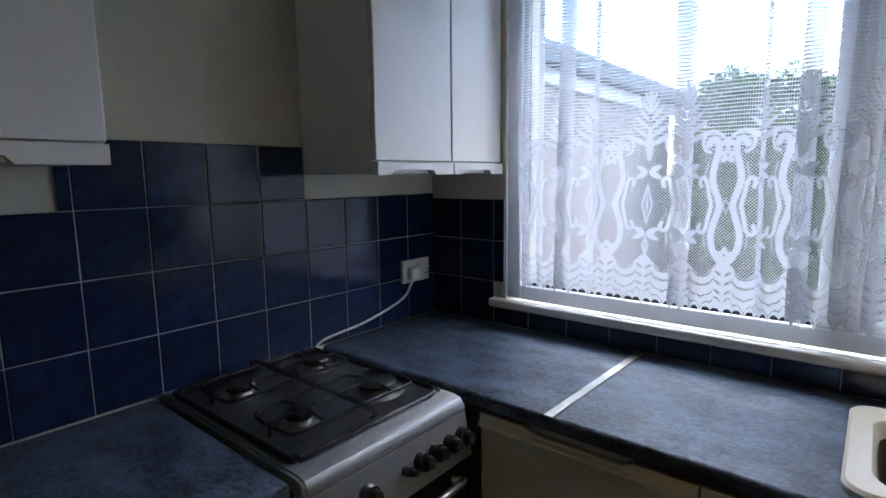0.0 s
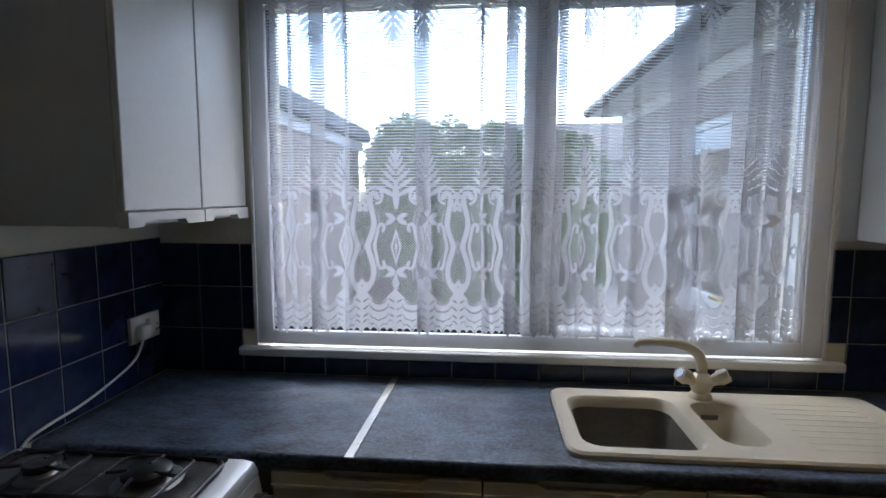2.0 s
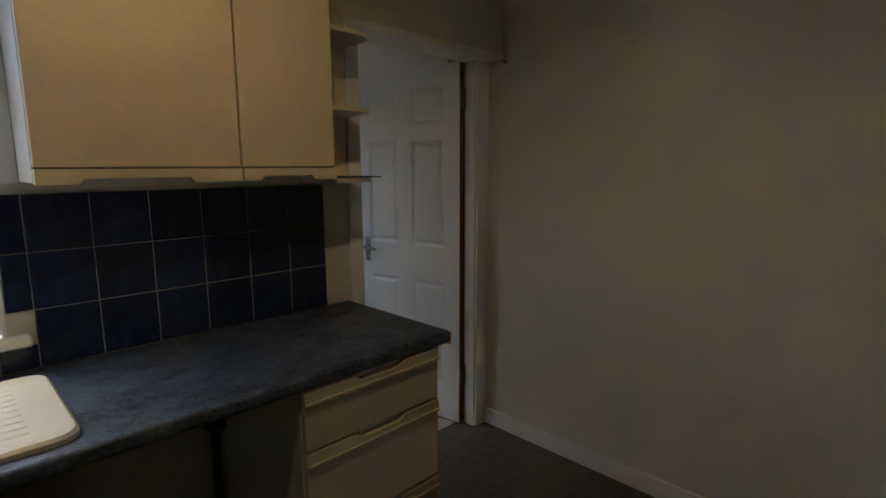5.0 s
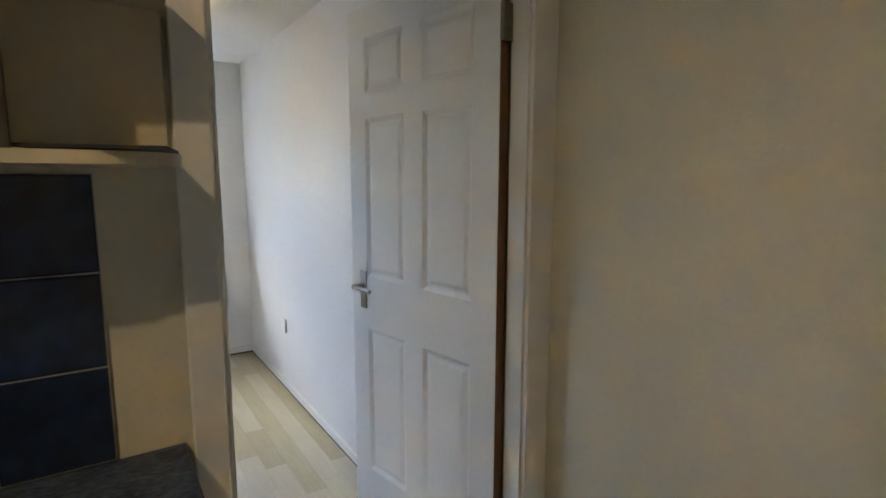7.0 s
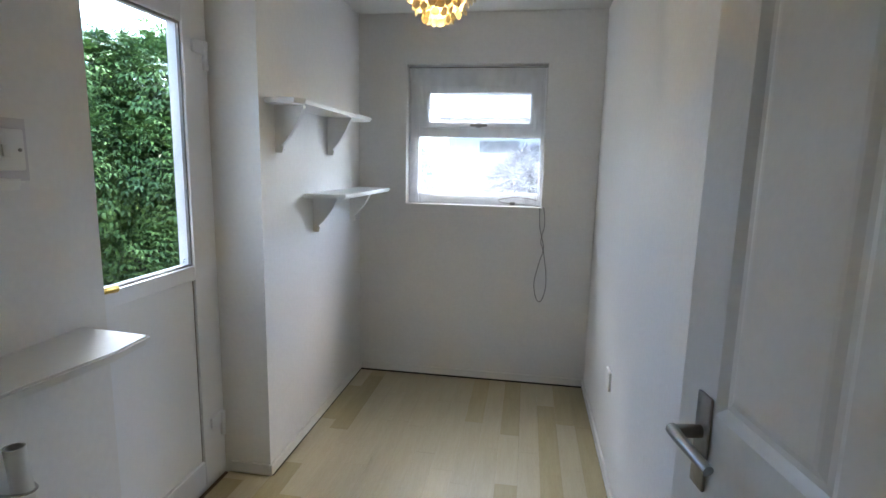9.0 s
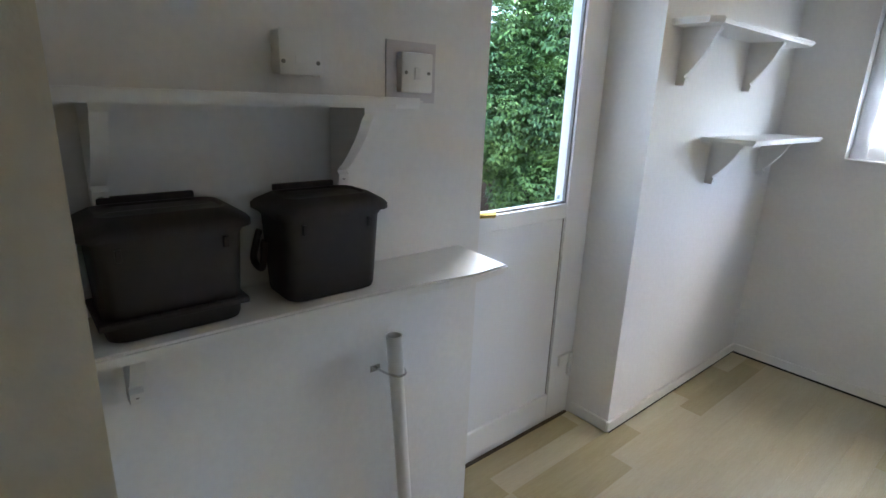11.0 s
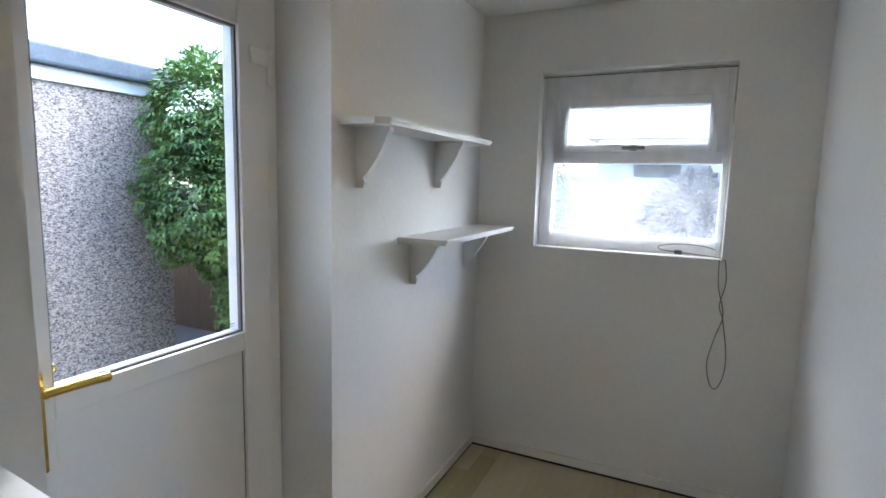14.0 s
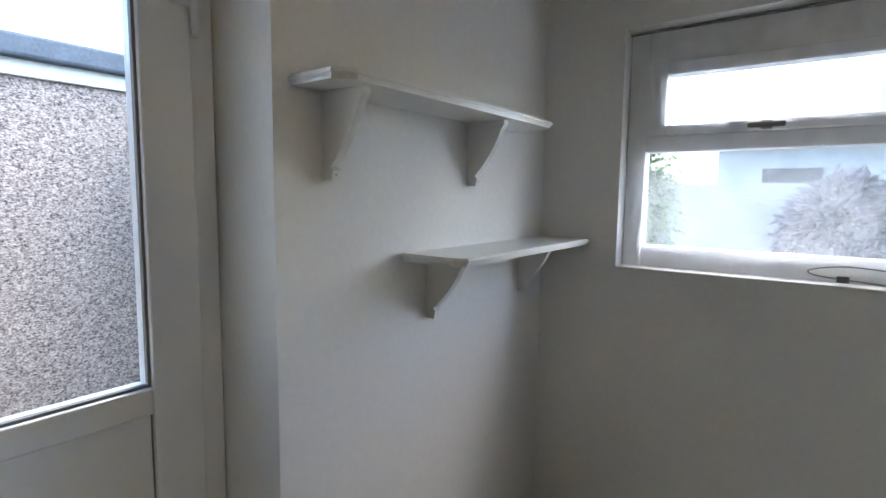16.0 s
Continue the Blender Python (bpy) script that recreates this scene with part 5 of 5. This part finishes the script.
for k in range(3):
    part("window", boxes((2.4 + 2.3 * k, 3.5 + 2.3 * k, 14.97, 15.0, 0.9, 2.0)), BLACK_ENAMEL, nb)


def foliage(name, blobs, count, size, mat, seed, trunk, label, category):
    """A plant: tapered trunk with limbs, and a crown of many small sprays scattered through uneven lobes."""
    r = random.Random(seed)
    t = thing(name, trunk[0], label, category)
    tb = bmesh.new()
    a, h = Vector(trunk[0]), trunk[1]
    rod(tb, a, a + Vector((0.03, 0, h)), 0.07, 0.025, 10)
    for k in range(7):
        z = h * (0.25 + 0.1 * k)
        ang = k * 2.4
        rod(tb, a + Vector((0, 0, z)), a + Vector((0.4 * math.cos(ang), 0.4 * math.sin(ang), z + 0.25)), 0.022, 0.006, 6)
    part("trunk", tb, BARK, t)
    verts, faces = [], []
    total = sum(b[3] * b[4] * b[5] for b in blobs) ** 1.0
    for (cx, cy, cz, rx, ry, rz) in blobs:
        n = int(count * rx * ry * rz / total)
        for _ in range(n):
            d = Vector((r.gauss(0, 1), r.gauss(0, 1), r.gauss(0, 1))).normalized()
            lump = 1 + 0.22 * noise.noise(d * 2.6 + Vector((cx, cy, cz)))
            s = r.uniform(0.35, 1.0) ** 0.5 * lump
            p = Vector((cx + rx * d.x * s, cy + ry * d.y * s, cz + rz * d.z * s))
            out = (d + Vector((r.uniform(-0.5, 0.5), r.uniform(-0.5, 0.5), r.uniform(-0.6, 0.2)))).normalized()
            side = out.cross(Vector((r.uniform(-0.4, 0.4), r.uniform(-0.4, 0.4), 1))).normalized()
            up = side.cross(out)
            ln = size * r.uniform(0.6, 1.4)
            for f in (-0.8, 0.0, 0.8):
                o2 = (out * math.cos(f) + side * math.sin(f)).normalized()
                s2 = o2.cross(up).normalized()
                i = len(verts)
                verts += [p, p + o2 * ln * 0.5 + s2 * ln * 0.16 + up * 0.01, p + o2 * ln - up * ln * 0.2, p + o2 * ln * 0.5 - s2 * ln * 0.16 + up * 0.01]
                faces.append((i, i + 1, i + 2, i + 3))
    me = bpy.data.meshes.new("crown")
    me.from_pydata([tuple(v) for v in verts], [], faces)
    me.materials.append(mat)
    crown = new("crown", me)
    crown.parent = t
    crown.matrix_parent_inverse = t.matrix_basis.inverted()
    tagged(crown, kind="stuff")
    return t


HEDGE = []
for cx, cy in ((0.32, 3.62), (0.75, 3.95), (1.25, 4.3), (1.75, 4.75), (2.2, 5.2), (0.2, 4.3)):
    if cx > 0.5:
        HEDGE.append((cx, cy, 0.55, 0.52, 0.45, 0.62))
    HEDGE += [(cx + 0.05, cy + 0.03, 1.25, 0.56, 0.46, 0.60), (cx, cy + 0.05, 1.85, 0.46, 0.40, 0.50)]
foliage("conifer", HEDGE, 64000, 0.06, LEAF, 3, ((1.0, 4.25, -0.16), 1.9), "dense green conifer hedge beside the garage", "hedge")
foliage("shrub", [(3.75, 9.3, 0.75, 0.55, 0.4, 0.80), (4.6, 9.3, 0.8, 0.7, 0.45, 0.82), (5.5, 9.3, 0.7, 0.7, 0.45, 0.85)], 5200, 0.20, BLOSSOM, 5, ((4.3, 9.3, -0.16), 0.8), "pale flowering shrub by the garden wall", "shrub")

# ---- tiles ----
PITCH, ROW0 = 0.1525, 0.921
tile_meshes = {}


def tile_mesh(w, h):
    key = (round(w, 3), round(h, 3))
    if key not in tile_meshes:
        bm = box(bmesh.new(), -w / 2, w / 2, -0.007, 0, -h / 2, h / 2)
        bmesh.ops.bevel(bm, geom=[e for e in bm.edges if e.verts[0].co.y < -0.005 and e.verts[1].co.y < -0.005], offset=0.0025, segments=1, affect="EDGES")
        tile_meshes[key] = mesh_of("tile", bm, TILE)
    return tile_meshes[key]


def tiled(name, label, cells, turn, origin):
    """A field of grouted tiles: cells are (a0, a1, z0, z1) along the wall."""
    g = bmesh.new()
    for a0, a1, z0, z1 in cells:
        box(g, a0, a1, -0.0075, -0.0005, z0, z1)
    g.transform(turn)
    base = tagged(new(name, mesh_of(name, g, GROUT)), label, "tiles", kind="structure")
    r = random.Random(len(cells))
    for a0, a1, z0, z1 in cells:
        if a1 - a0 < 0.012 or z1 - z0 < 0.012:
            continue
        t = new("tile", tile_mesh(a1 - a0 - 0.0028, z1 - z0 - 0.0028))
        t.parent = base
        t.matrix_basis = turn @ Matrix.Translation(((a0 + a1) / 2, -0.003, (z0 + z1) / 2)) @ Euler((radians(r.uniform(-0.35, 0.35)), 0, radians(r.uniform(-0.35, 0.35)))).to_matrix().to_4x4()
    return base


rowz = [ROW0 - 0.006] + [ROW0 + PITCH * k for k in range(1, 5)]
westz = [0.915 + 0.161 * k for k in range(5)]
cells = []
for k in range(13):
    a1, a0 = -0.004 - 0.1535 * k, -0.004 - 0.1535 * (k + 1)
    for j in range(3):
        cells.append((a0, a1, westz[j], westz[j + 1]))
    if 4 <= k <= 7:
        cells.append((a0, a1, westz[3], westz[4]))
cells.append((-1.262, -1.232, westz[3], westz[4]))
tiled("tiles_west", "navy blue glazed wall tiles with pale grout", cells, Matrix.Rotation(radians(90), 4, "Z"), None)
cells = []
for j in range(3):
    cells += [(0.008, 0.150, rowz[j], rowz[j + 1]), (0.150, 0.303, rowz[j], rowz[j + 1])]
    if j:
        cells.append((0.303, 0.348, rowz[j], rowz[j + 1]))
    for k in range(6):
        cells.append((2.329 + 0.149 * k, 2.329 + 0.149 * (k + 1), rowz[j], rowz[j + 1]))
    if j:
        cells.append((2.270, 2.329, rowz[j], rowz[j + 1]))
for k in range(14):
    a0 = 0.303 + 0.1495 * k
    cells.append((a0, min(a0 + 0.1495, 2.329), rowz[0], 0.981))
tiled("tiles_north", "navy blue glazed wall tiles round the window", cells, Matrix.Identity(4), None)

# ---- laminate strips ----
floor = bpy.data.objects["floor_utility"]
strip_w = 0.0955
rs = random.Random(11)
strip_meshes = {}
k = 0
x = DX + 0.03
while x < UX1 - 0.001:
    w = min(strip_w, UX1 - x)
    y = 0.205 - rs.uniform(0, 0.4)
    while y < UY1:
        ln = rs.choice((0.42, 0.55, 0.68))
        y0, y1 = max(y, 0.205), min(y + ln, UY1)
        y += ln
        if y1 - y0 < 0.02 or (x + w < UX0 - 0.005 and (y1 < E0 or y0 > E1)):
            continue
        if x < UX0 - 0.005:
            y0, y1 = max(y0, E0 + 0.002), min(y1, E1 - 0.002)
            if y1 - y0 < 0.02:
                continue
        mid = (y0 + y1) / 2
        golden = rs.random() < (0.55 if x > 3.62 and mid > 1.1 else 0.4 if x < 2.85 else 0.09)
        key = (round(w, 3), round(y1 - y0, 3), golden)
        if key not in strip_meshes:
            bm = box(bmesh.new(), -w / 2 + 0.00025, w / 2 - 0.00025, -(y1 - y0) / 2 + 0.00025, (y1 - y0) / 2 - 0.00025, -0.008, 0)
            strip_meshes[key] = mesh_of("floor_strip", bm, LAMINATE_DARK if golden else LAMINATE)
        s = new("floor_strip", strip_meshes[key])
        s.parent = floor
        s.location = (x + w / 2, (y0 + y1) / 2, 0)
    x += strip_w
